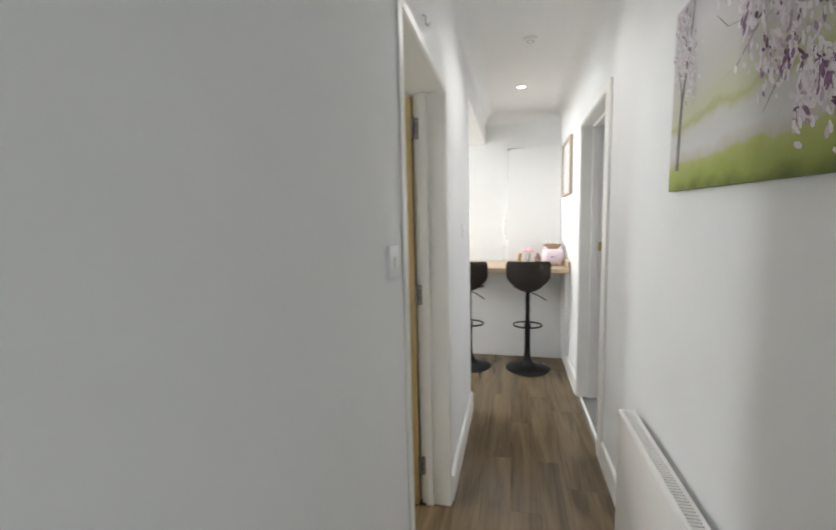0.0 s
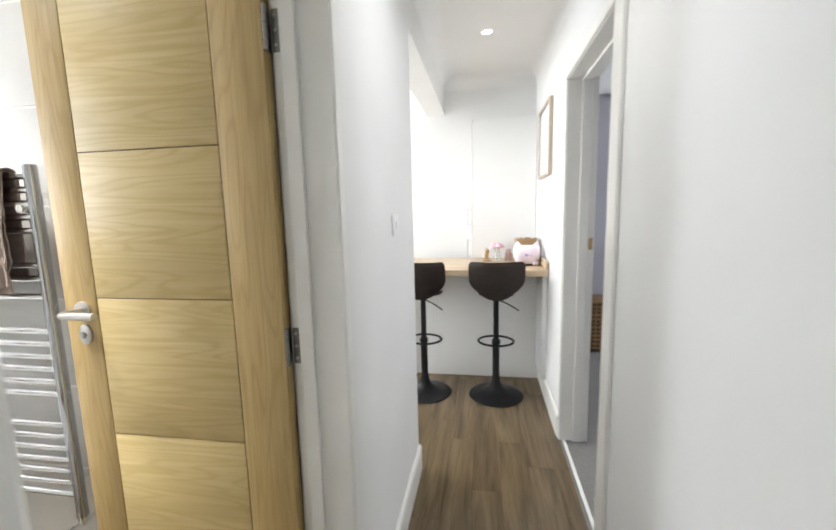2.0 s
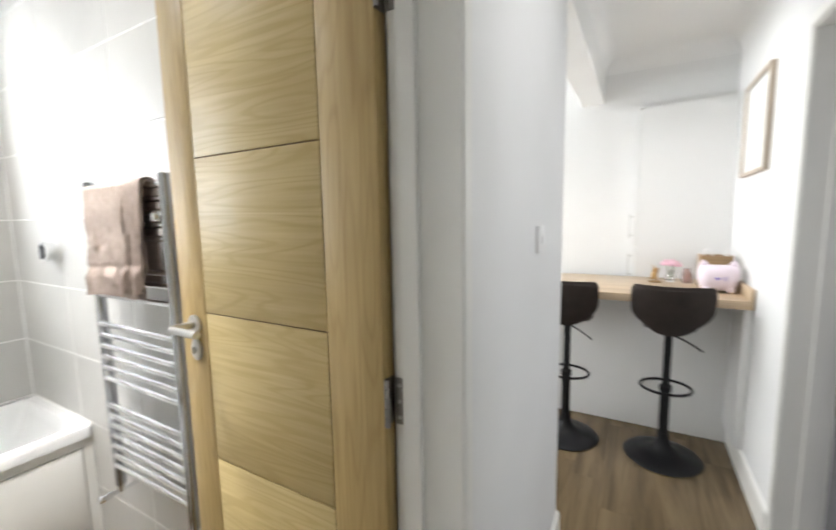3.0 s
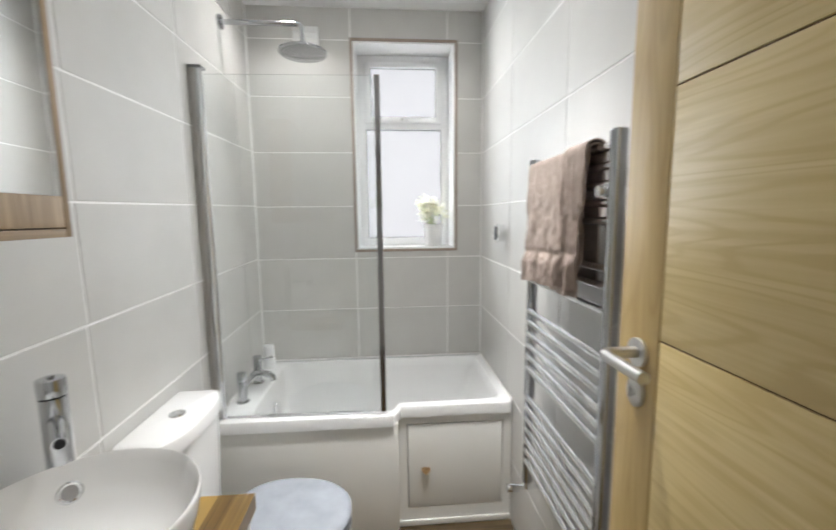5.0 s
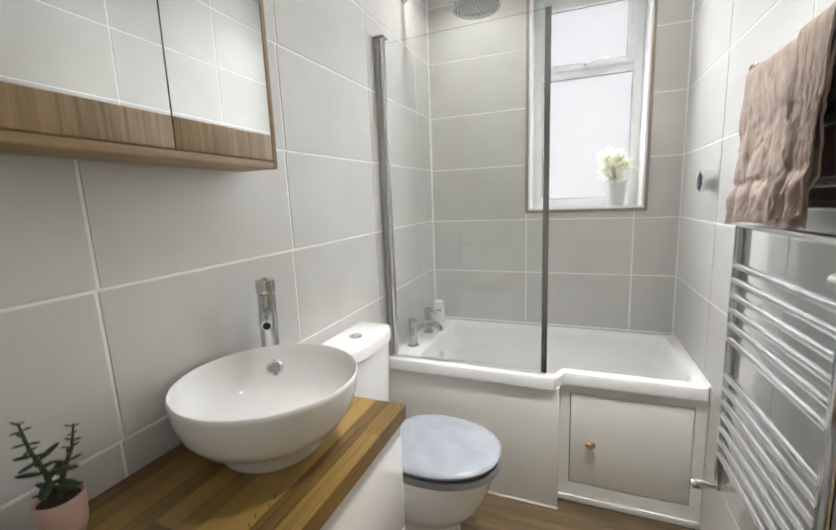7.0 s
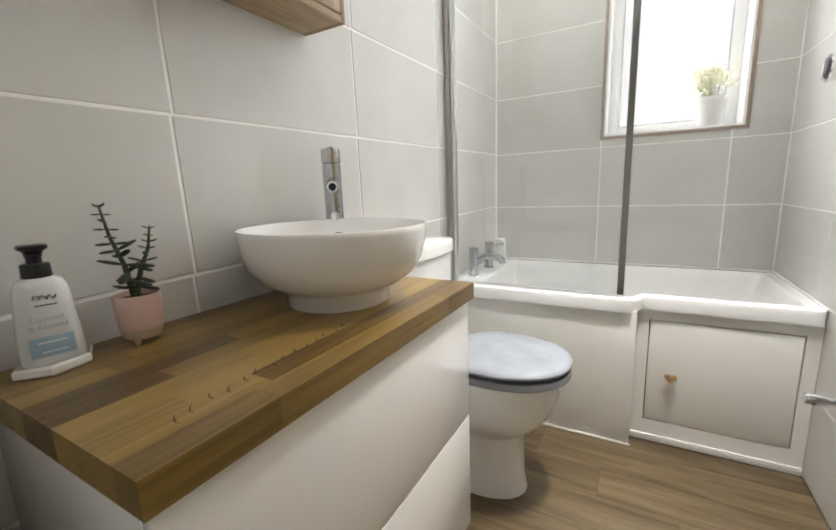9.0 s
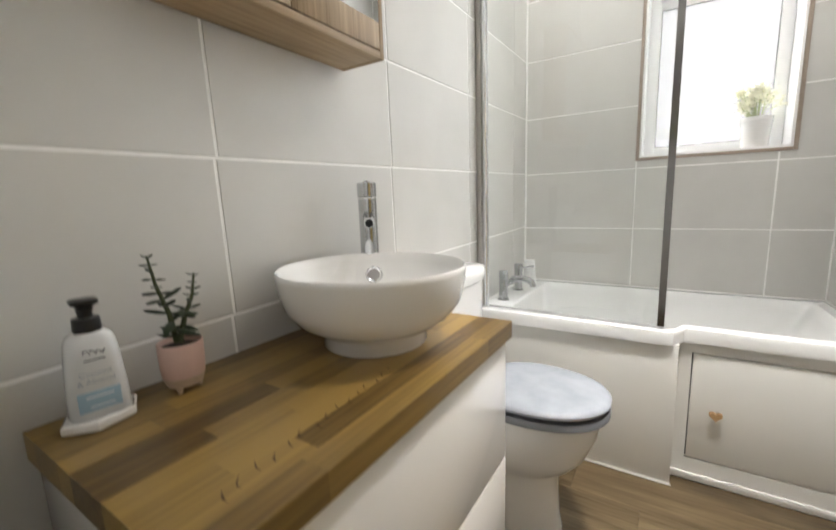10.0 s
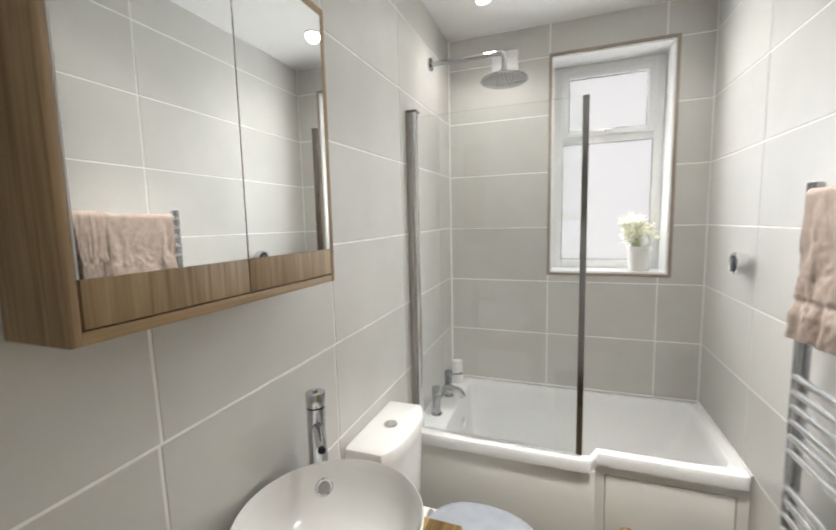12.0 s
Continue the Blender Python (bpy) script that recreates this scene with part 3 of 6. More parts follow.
    for cu, cv, s in clumps:
        if cu > 0.2 and cv < 0.60 - (cu - 0.2) * 1.2:
            continue
        for _ in range(17):
            u, v = rnd.gauss(cu, s * 0.6), rnd.gauss(cv, s * 0.6)
            if not (0.006 < u < 0.79 and 0.02 < v < 0.545):
                continue
            k = 1.05 if cu > 0.2 else 0.62
            a, w, h = rnd.gauss(-0.4, 0.5), k * rnd.uniform(0.003, 0.0065), k * rnd.uniform(0.007, 0.016)
            vs = [bm.verts.new((x - 0.0016 - rnd.random() * 0.0006, yb - u + w * math.cos(t) * math.cos(a) - h * math.sin(t) * math.sin(a), za + v + w * math.cos(t) * math.sin(a) + h * math.sin(t) * math.cos(a))) for t in (0, 1.05, 2.1, 3.14, 4.2, 5.25)]
            if all(ya < q.co.y < yb and za < q.co.z < zb for q in vs):
                bm.faces.new(vs)
    tagged(part("painted_blossom", bm, petals, pic, "lilac and plum coloured painted petals", False), kind="stuff")
    plum = mat("painted_plum", (0.27, 0.14, 0.24), 0.8, noise_scale=60, vary=0.3)
    bm = bmesh.new()
    for _ in range(20):
        cu = rnd.uniform(0.40, 0.77)
        cv = rnd.uniform(max(0.09, 0.60 - (cu - 0.2) * 1.15), 0.53)
        for _ in range(6):
            u, v, a, w, h = rnd.gauss(cu, 0.011), rnd.gauss(cv, 0.013), rnd.uniform(-0.5, 0.5), rnd.uniform(0.003, 0.006), rnd.uniform(0.008, 0.016)
            vs = [bm.verts.new((x - 0.0024 - rnd.random() * 0.0005, yb - u + w * math.cos(t) * math.cos(a) - h * math.sin(t) * math.sin(a), za + v + w * math.cos(t) * math.sin(a) + h * math.sin(t) * math.cos(a))) for t in (0, 1.05, 2.1, 3.14, 4.2, 5.25)]
            if all(ya < q.co.y < yb and za < q.co.z < zb for q in vs):
                bm.faces.new(vs)
    tagged(part("painted_buds", bm, plum, pic, "plum coloured painted buds", False), kind="stuff")
    pic.matrix_basis = Matrix.Translation((0, yb, za)) @ Matrix.Rotation(radians(1.4), 4, "X") @ Matrix.Translation((0, -yb, -za)) @ pic.matrix_basis


canvas_print()


# ---- framed picture on the hallway wall ----
def framed_picture():
    ya, yb, za, zb = 4.215, 4.75, 1.70, 2.23
    pic = thing("picture_frame", HALL_R, 4.48, za, "pale wood picture frame with a white mount", "picture frame")
    frame_wood = wood("pale_frame_wood", (0.40, 0.33, 0.26), (0.53, 0.45, 0.36), "z", 1, 0.5, 0.1, 0.1)
    w = 0.02
    for r in ((ya, ya + w, za, zb), (yb - w, yb, za, zb), (ya + w, yb - w, za, za + w), (ya + w, yb - w, zb - w, zb)):
        part("frame_rail", boxes((HALL_R - 0.03, HALL_R - 0.001, *r), bevel=0.002), frame_wood, pic)
    part("mount", boxes((HALL_R - 0.014, HALL_R - 0.002, ya + w, yb - w, za + w, zb - w)), mat("white_card", (0.78, 0.77, 0.75), 0.8), pic, "white card mount")
    part("print", boxes((HALL_R - 0.0155, HALL_R - 0.014, ya + 0.12, yb - 0.12, za + 0.13, zb - 0.13)), mat("pale_print", (0.66, 0.64, 0.63), 0.7, noise_scale=14, vary=0.12), pic, "pale washed-out print")
    part("glazing", boxes((HALL_R - 0.020, HALL_R - 0.018, ya + w, yb - w, za + w, zb - w)), CLEAR, pic, "clear glass").visible_shadow = False


framed_picture()

# ---- kitchen ----
BAR_OAK = wood("pale_oak_laminate", (0.40, 0.29, 0.18), (0.62, 0.49, 0.34), "x", 0.8, 0.35, 0.05, 0.04)
bar = thing("worktop", -0.3, 4.65, 0.972, "pale oak breakfast bar worktop with a low upstand", "worktop")
part("slab", boxes((-1.3, 0.704, 4.25, 5.04, 0.964, 1.012), bevel=0.004), BAR_OAK, bar)
part("upstand", boxes((0.684, 0.704, 4.25, 5.04, 1.012, 1.076), bevel=0.003), BAR_OAK, bar)
base = thing("breakfast_bar", -0.3, 4.7, 0, "white panelled base under the breakfast bar", "bar base")
for k, (a, b) in enumerate(((-1.3, -0.302), (-0.3, 0.693))):
    part("panel", boxes((a, b, 4.65, 4.67, 0.004, 0.962), bevel=0.002), WALL, base)
part("carcass", boxes((-1.3, 0.70, 4.672, 5.03, 0.002, 0.962)), GLOSS, base)
part("end_support", boxes((0.672, 0.708, 4.30, 4.648, 0.148, 0.963), bevel=0.002), WALL, base)


def tall_unit():
    xa, xb, ya, yb, zb = 0.133, 0.705, 5.05, 5.645, 2.285
    unit = thing("tall_fridge_unit", 0.4, 5.35, 0, "tall white kitchen unit with rounded top and bar handles", "cabinet")
    bm = bmesh.new()
    ring = [(xb, 0.002), (xa, 0.002)] + [(xa + 0.03 - 0.03 * math.cos(radians(a)), zb - 0.045 + 0.03 * math.sin(radians(a))) for a in range(0, 91, 15)] + [(xb, zb)]
    loft(bm, [[(px, y, pz) for px, pz in ring] for y in (ya, yb)])
    part("carcass", bm, PLASTIC, unit, "", False)
    for z0, z1, h0, h1 in ((0.12, 1.24, 1.02, 1.165), (1.244, 2.284, 1.325, 1.47)):
        d = part("door", boxes((xa - 0.02, xa - 0.001, ya + 0.003, yb - 0.003, z0, z1), bevel=0.002), PLASTIC, unit)
        bm = bmesh.new()
        rod(bm, (xa - 0.052, ya + 0.05, h0 - 0.02), (xa - 0.052, ya + 0.05, h1 + 0.02), 0.006, seg=14)
        for z in (h0, h1):
            rod(bm, (xa - 0.02, ya + 0.05, z), (xa - 0.052, ya + 0.05, z), 0.005, seg=12)
        part("bar_handle", bm, STEEL, d, "steel bar handle")


tall_unit()

LEATHER = mat("brown_faux_leather", (0.055, 0.042, 0.036), 0.6, noise_scale=9, vary=0.25, bump=0.25, bump_scale=220)


def bar_stool(x, y):
    s = thing("bar_stool", x, y, 0, "swivel bar stool with brown padded seat and black trumpet base", "bar stool", "bar stools")
    bm = bmesh.new()
    lathe(bm, [(0, 0.0), (0.205, 0.0), (0.212, 0.006), (0.205, 0.014), (0.15, 0.026), (0.09, 0.045), (0.05, 0.075), (0.033, 0.12), (0.03, 0.16), (0, 0.16)], 48, (x, y, 0))
    part("base", bm, BLACK, s)
    bm = bmesh.new()
    rod(bm, (x, y, 0.14), (x, y, 0.46), 0.027, seg=24)
    rod(bm, (x, y, 0.46), (x, y, 0.80), 0.021, seg=24)
    part("column", bm, BLACK, s)
    bm = bmesh.new()
    ring = [(x + 0.135 * math.cos(2 * math.pi * k / 36), y + 0.02 + 0.125 * math.sin(2 * math.pi * k / 36), 0.44) for k in range(37)]
    tube(bm, ring, 0.0085, 10)
    rod(bm, (x, y, 0.425), (x, y, 0.455), 0.033, seg=24)
    part("foot_ring", bm, BLACK, s)
    bm = bmesh.new()
    tube(bm, [(x + 0.02, y - 0.02, 0.775), (x + 0.07, y - 0.04, 0.76), (x + 0.12, y - 0.05, 0.735), (x + 0.165, y - 0.05, 0.705)], 0.005, 8)
    part("lever", bm, BLACK, s)

    def shell(rows, thick):
        """A padded sheet from rows of points, thickened and rounded."""
        b2 = bmesh.new()
        vs = [[b2.verts.new(p) for p in row] for row in rows]
        for a, b in zip(vs, vs[1:]):
            for k in range(len(a) - 1):
                b2.faces.new((a[k], a[k + 1], b[k + 1], b[k]))
        bmesh.ops.solidify(b2, geom=b2.faces[:], thickness=thick)
        return b2

    rows = []
    n = 14
    for i in range(n + 1):
        v = i / n
        row = []
        z = 0.795 + 0.292 * v
        half = 0.126 + 0.079 * math.sin(min(1.0, v / 0.52) * math.pi / 2) - 0.020 * max(0.0, (v - 0.88) / 0.12) ** 2.5
        for j in range(17):
            u = -1 + 2 * j / 16
            drop = 0.04 * (1 - v) ** 2 * abs(u) ** 2.5
            row.append((x + half * u, y - 0.165 + 0.06 * u * u + 0.035 * (1 - v) ** 2 - 0.02 * v, z + drop))
        rows.append(row)
    part("backrest", shell(rows, -0.026), LEATHER, s)
    rows = []
    for i in range(13):
        v = i / 12
        half = 0.132 * (1 - 0.12 * (2 * v - 1) ** 4)
        rows.append([(x + half * u, y - 0.13 + 0.32 * v, 0.79 + 0.018 * u * u + 0.03 * (1 - v) ** 3) for u in [-1 + 2 * j / 14 for j in range(15)]])
    part("seat", shell(rows, 0.045), LEATHER, s)
    bm = bmesh.new()
    tube(bm, [(px, py - 0.0285, pz) for px, py, pz in [(x + 0.196 * u, y - 0.17 + 0.06 * u * u - 0.015, 1.07) for u in [-1 + 2 * j / 16 for j in range(17)]]], 0.002, 6)
    part("seam", bm, LEATHER, s)
    return s


stool = bar_stool(0.328, 4.30)
copy_thing(stool, pose(-0.24, 4.295, 0, 0, 0, -6))


def cat_bank():
    """A cat-shaped money box as one plain shape."""
    bm = bmesh.new()
    cx, cy, z = 0.578, 4.53, 1.0125
    rings = []
    for h, sx, sy in ((0.012, 0.50, 0.6), (0.018, 0.72, 0.8), (0.040, 0.92, 0.97), (0.075, 1.0, 1.0), (0.11, 1.02, 0.98), (0.14, 0.98, 0.9), (0.155, 0.86, 0.7), (0.160, 0.6, 0.45)):
        rings.append([(cx + px * sx, cy + py * sy, z + h) for px, py in rounded(0.205, 0.15, 0.062)])
    loft(bm, rings)
    for side in (-1, 1):
        rings = []
        for h, k in ((0.128, 1.0), (0.150, 0.86), (0.172, 0.55), (0.188, 0.22), (0.192, 0.06)):
            rings.append([(cx + side * (0.066 + 0.16 * (h - 0.128)) + 0.036 * k * math.cos(a), cy + 0.022 * k * math.sin(a), z + h) for a in [2 * math.pi * q / 14 for q in range(14)]])
        loft(bm, rings)
        for sy in (-1, 1):
            bmesh.ops.create_uvsphere(bm, u_segments=14, v_segments=9, radius=0.024, matrix=Matrix.Translation((cx + side * 0.056, cy + sy * 0.048, z + 0.020)) @ Matrix.Diagonal((1, 1, 0.83, 1)))
    nose = []
    for k in range(24):
        t = 2 * math.pi * k / 24
        nose.append(bm.verts.new((cx - 0.012 + 0.00075 * 16 * math.sin(t) ** 3, cy - 0.0785, z + 0.088 + 0.00075 * (13 * math.cos(t) - 5 * math.cos(2 * t) - 2 * math.cos(3 * t) - math.cos(4 * t)))))
    bm.faces.new(nose).material_index = 1
    for k in (-1, 0, 1):
        a = [bm.verts.new(q) for q in ((cx + 0.012, cy - 0.0785, z + 0.087 + 0.006 * k), (cx + 0.034, cy - 0.0785, z + 0.088 + 0.012 * k), (cx + 0.034, cy - 0.0785, z + 0.0905 + 0.012 * k), (cx + 0.012, cy - 0.0785, z + 0.0885 + 0.006 * k))]
        bm.faces.new(a).material_index = 1
    ob = link("money_box", bm, mat("pale_pink_ceramic", (0.80, 0.70, 0.77), 0.35, noise_scale=9, vary=0.06), None, "", True)
    ob.data.materials.append(mat("violet_glaze", (0.22, 0.16, 0.62), 0.4))
    return tagged(ob, "pale pink cat-shaped money box on the worktop", "money box")


cat_bank()


def wooden_crate():
    xa, xb, ya, yb, z = 0.50, 0.672, 4.66, 4.80, 1.0122
    c = thing("wooden_crate", (xa + xb) / 2, (ya + yb) / 2, z, "small brown wooden box holding white bits", "box")
    w = wood("brown_crate_wood", (0.22, 0.13, 0.06), (0.40, 0.27, 0.14), "x", 2.0, 0.5, 0.2)
    for r in ((xa, xb, ya, ya + 0.009), (xa, xb, yb - 0.009, yb), (xa, xa + 0.009, ya + 0.009, yb - 0.009), (xb - 0.009, xb, ya + 0.009, yb - 0.009)):
        part("side", boxes((*r, z, z + 0.205), bevel=0.0015), w, c)
    part("floor_board", boxes((xa + 0.009, xb - 0.009, ya + 0.009, yb - 0.009, z, z + 0.01)), w, c)
    bm = bmesh.new()
    tube(bm, [(xa + 0.02 + 0.022 * (1 - math.cos(a)), ya + 0.03, z + 0.20 + 0.045 * math.sin(a)) for a in [math.pi * k / 10 for k in range(11)]], 0.006, 8)
    part("white_loop", bm, PLASTIC, c, "white plastic loop")
    bm = bmesh.new()
    lathe(bm, [(0, 0.01), (0.018, 0.01), (0.018, 0.20), (0.010, 0.212), (0.010, 0.235), (0, 0.235)], 18, (xb - 0.035, ya + 0.05, z))
    part("small_bottle", bm, PLASTIC, c, "small white bottle")


wooden_crate()


def candle_holder():
    x, y, z = 0.262, 4.80, 1.0122
    h = thing("candle_holder", x, y, z, "small brass candle holder on the worktop", "candle holder")
    brass = mat("aged_brass", (0.45, 0.31, 0.16), 0.35, 1.0)
    bm = bmesh.new()
    lathe(bm, [(0, 0), (0.040, 0), (0.043, 0.004), (0.038, 0.008), (0.012, 0.012), (0, 0.012)], 28, (x, y, z))
    part("dish", bm, brass, h)
    bm = bmesh.new()
    lathe(bm, [(0.008, 0.011), (0.006, 0.03), (0.009, 0.045), (0.006, 0.055), (0.011, 0.07), (0.0145, 0.085), (0.0145, 0.10), (0, 0.10)], 20, (x + 0.006, y, z))
    part("stem", bm, brass, h)


candle_holder()
bm = bmesh.new()
lathe(bm, [(0, 0), (0.030, 0), (0.033, 0.006), (0.033, 0.055), (0.016, 0.078), (0.015, 0.098), (0.018, 0.10), (0.014, 0.10), (0.013, 0.078), (0.029, 0.053), (0.029, 0.008), (0, 0.006)], 24, (0.452, 4.84, 1.0122))
tagged(link("glass_bottle", bm, glass("smoky_rose_glass", 0.02, (0.78, 0.68, 0.66)), None, "", True), "small tinted glass bottle on the worktop", "bottle").visible_shadow = False


def flower_vase():
    x, y, z = 0.352, 4.84, 1.0122
    v = thing("flower_vase", x, y, z, "small glass vase of pale pink flowers", "vase")
    bm = bmesh.new()
    lathe(bm, [(0, 0), (0.028, 0), (0.032, 0.02), (0.03, 0.05), (0.022, 0.07), (0.026, 0.08), (0.023, 0.08), (0.019, 0.07), (0.027, 0.05), (0.028, 0.02), (0, 0.008)], 24, (x, y, z))
    part("glass", bm, CLEAR, v).visible_shadow = False
    pink = mat("pink_petals", (0.78, 0.50, 0.58), 0.7, noise_scale=60, vary=0.2)
    green = mat("stem_green", (0.08, 0.15, 0.04), 0.6)
    rnd = random.Random(3)
    for k in range(5):
        a = 2 * math.pi * k / 5
        top = (x + 0.035 * math.cos(a), y + 0.03 * math.sin(a), z + 0.115 + 0.03 * rnd.random())
        bm = bmesh.new()
        tube(bm, [(x, y, z + 0.01), (x + 0.012 * math.cos(a), y + 0.01 * math.sin(a), z + 0.07), top], 0.0018, 6)
        st = part("stem", bm, green, v)
        bm = bmesh.new()
        for ring, r, n in ((0, 0.027, 9), (1, 0.019, 7), (2, 0.009, 4)):
            for j in range(n):
                b = 2 * math.pi * j / n + ring
                m = Matrix.Translation((top[0] + r * math.cos(b), top[1] + r * math.sin(b), top[2] + 0.006 * ring)) @ Matrix.Rotation(b, 4, "Z") @ Matrix.Rotation(radians(50 + 15 * ring), 4, "Y") @ Matrix.Diagonal((0.016, 0.014, 0.004, 1))
                bmesh.ops.create_uvsphere(bm, u_segments=8, v_segments=5, radius=1, matrix=m)
        part("blossom", bm, pink, st, "pale pink petals")


flower_vase()
jar = thing("glass_jar", 0.455, 4.93, 1.0162, "small clear glass jar with a pink tint", "jar")
bm = bmesh.new()
lathe(bm, [(0, 0), (0.026, 0), (0.028, 0.01), (0.028, 0.06), (0.022, 0.07), (0.022, 0.085), (0.019, 0.085), (0.019, 0.07), (0.025, 0.058), (0.025, 0.012), (0, 0.008)], 24, (0.455, 4.93, 1.0162))
part("body", bm, glass("pink_glass", 0.02, (0.96, 0.86, 0.85)), jar).visible_shadow = False
fig = bmesh.new()
lathe(fig, [(0, 0), (0.02, 0), (0.022, 0.006), (0.012, 0.01), (0.016, 0.03), (0.012, 0.045), (0.006, 0.05), (0.011, 0.062), (0.008, 0.072), (0, 0.075)], 18, (0.255, 4.93, 1.0162))
for s in (-1, 1):
    rod(fig, (0.255 + s * 0.005, 4.93, 1.0862), (0.255 + s * 0.009, 4.93, 1.1162), 0.0035, 0.002, seg=8)
tagged(link("ornament", fig, mat("antique_gold", (0.5, 0.33, 0.14), 0.35, 1.0), None, "", True), "small gold rabbit-shaped ornament on the worktop", "ornament")
crate = thing("wooden_box", 0.61, 4.86, 1.0162, "small brown wooden box behind the money box", "box")
BROWN = wood("brown_box_wood", (0.16, 0.09, 0.04), (0.3, 0.19, 0.1), "x", 1.5, 0.6, 0.1, 0.1)
for r in ((0.53, 0.678, 4.80, 4.81, 0, 0.17), (0.53, 0.678, 4.91, 4.92, 0, 0.17), (0.53, 0.54, 4.81, 4.91, 0, 0.17), (0.668, 0.678, 4.81, 4.91, 0, 0.17), (0.54, 0.668, 4.81, 4.91, 0.0, 0.01)):
    part("side_board", boxes((*r[:4], 1.0164 + r[4], 1.0164 + r[5]), bevel=0.002), BROWN, crate)

# ---- bedroom seen through its doorway ----
BEDWIN = (1.62, 2.65, 1.0, 2.43)


def bedroom_window():
    xa, xb, za, zb = BEDWIN
    y = 5.735
    w = tagged(new("window_2"), "white bedroom window with a slatted blind", "window", kind="structure")
    w.matrix_basis = pose((xa + xb) / 2, y, za)
    for r in ((xa, xa + 0.05, za, zb), (xb - 0.05, xb, za, zb), (xa + 0.05, xb - 0.05, za, za + 0.05), (xa + 0.05, xb - 0.05, zb - 0.05, zb), (xa + 0.05, xb - 0.05, 2.0, 2.06)):
        part("window_frame", boxes((r[0], r[1], y - 0.02, y + 0.014, r[2], r[3]), bevel=0.004), UPVC, w)
    lit = bpy.data.materials.new("daylit_outdoors")
    lit.use_nodes = True
    lit.node_tree.nodes["Principled BSDF"].inputs["Emission Color"].default_value = (0.95, 0.98, 1, 1)
    lit.node_tree.nodes["Principled BSDF"].inputs["Emission Strength"].default_value = 1.6
    tagged(link("backdrop", boxes((xa + 0.05, xb - 0.05, y + 0.004, y + 0.012, za + 0.05, zb - 0.05)), lit), "bright overcast daylight outside the window", "backdrop", kind="structure")
    part("window_sill", boxes((xa - 0.04, xb + 0.04, y - 0.13, y - 0.02, za - 0.035, za - 0.005), bevel=0.004), wood("dark_sill_wood", (0.1, 0.06, 0.035), (0.2, 0.13, 0.08), "x", 1, 0.4, 0.1), w, "brown wooden sill")
    blind = thing("venetian_blind", 2.1, y - 0.05, 1.96, "white slatted venetian blind in the window", "blind")
    part("head_rail", boxes((xa + 0.01, xb - 0.01, y - 0.075, y - 0.03, 1.93, 1.975), bevel=0.003), PLASTIC, blind)
    for k in range(30):
        z = 1.05 + 0.029 * k
        bm = bmesh.new()
        box(bm, xa + 0.02, xb - 0.02, -0.011, 0.011, -0.0006, 0.0006)
        bmesh.ops.transform(bm, matrix=Matrix.Translation((0, y - 0.052, z)) @ Matrix.Rotation(radians(28), 4, "X"), verts=bm.verts)
        part("slat", bm, PLASTIC, blind, "", False)
    for x in (xa + 0.2, xb - 0.2):
        bm = bmesh.new()
        rod(bm, (x, y - 0.052, 1.04), (x, y - 0.052, 1.94), 0.0012, seg=6)
        part("cord", bm, PLASTIC, blind)
    pel = thing("curtain_pole", 2.1, y - 0.06, 2.55, "dark brown pelmet board above the window", "pelmet")
    part("board", boxes((xa - 0.05, xb + 0.1, y - 0.08, y + 0.014, 2.52, 2.585), bevel=0.004), mat("dark_brown_wood", (0.06, 0.04, 0.03), 0.5), pel)


bedroom_window()


def laundry_box():
    xa, xb, ya, yb, h = 1.24, 1.60, 5.36, 5.70, 0.50
    bx = thing("laundry_box", 1.42, 5.53, 0, "brown wooden lattice laundry box with a lid", "laundry box")
    w = wood("acacia_wood", (0.17, 0.09, 0.035), (0.33, 0.2, 0.09), "z", 1.4, 0.5, 0.2)
    for x, y in ((xa, ya), (xb - 0.035, ya), (xa, yb - 0.035), (xb - 0.035, yb - 0.035)):
        part("corner_post", boxes((x, x + 0.035, y, y + 0.035, 0.0, h), bevel=0.003), w, bx)
    for k in range(11):
        z = 0.03 + 0.043 * k
        part("slat", boxes((xa + 0.035, xb - 0.035, ya + 0.008, ya + 0.016, z, z + 0.024)), w, bx)
        part("slat", boxes((xb - 0.016, xb - 0.008, ya + 0.035, yb - 0.035, z, z + 0.024)), w, bx)
    for k in range(6):
        x = xa + 0.05 + 0.05 * k
        part("upright", boxes((x, x + 0.02, ya + 0.017, ya + 0.024, 0.02, h - 0.01)), w, bx)
    # dark solid block fills the box behind the slats
    part("lining", boxes((xa + 0.03, xb - 0.03, ya + 0.03, yb - 0.03, 0.01, h - 0.02)), mat("dark_fill", (0.05, 0.03, 0.02), 0.9), bx)
    part("lid", boxes((xa - 0.01, xb + 0.01, ya - 0.01, yb + 0.01, h, h + 0.025), bevel=0.004), w, bx)


laundry_box()


# ---- bathroom: bath ----
def front_of(y):
    """The front edge of the L-shaped bath at a place along it."""
    s = min(1.0, max(0.0, (y - 1.768) / 0.04))
    s = s * s * (3 - 2 * s)
    return -1.868 - 0.072 * s


def bath_ring(y0, y1, dfront, back, z, power=0.0, n=56):
    """A closed ring that follows the bath's plan, drawn in by the given margins; power rounds its corners."""
    mid = (WINW - 1.9) / 2
    ts = [-math.cos(math.pi * k / n) for k in range(n + 1)]
    front, rear = [], []
    for t in ts:
        y = (y0 + y1) / 2 + t * (y1 - y0) / 2
        s = (max(0.0, 1 - abs(t) ** power)) ** (1 / power) if power else 1.0
        front.append((mid + (front_of(y) - dfront - mid) * s, y, z))
        rear.append((mid + (WINW + back - mid) * s, y, z))
    if power:
        return front + list(reversed(rear))[1:-1]
    return front + list(reversed(rear))


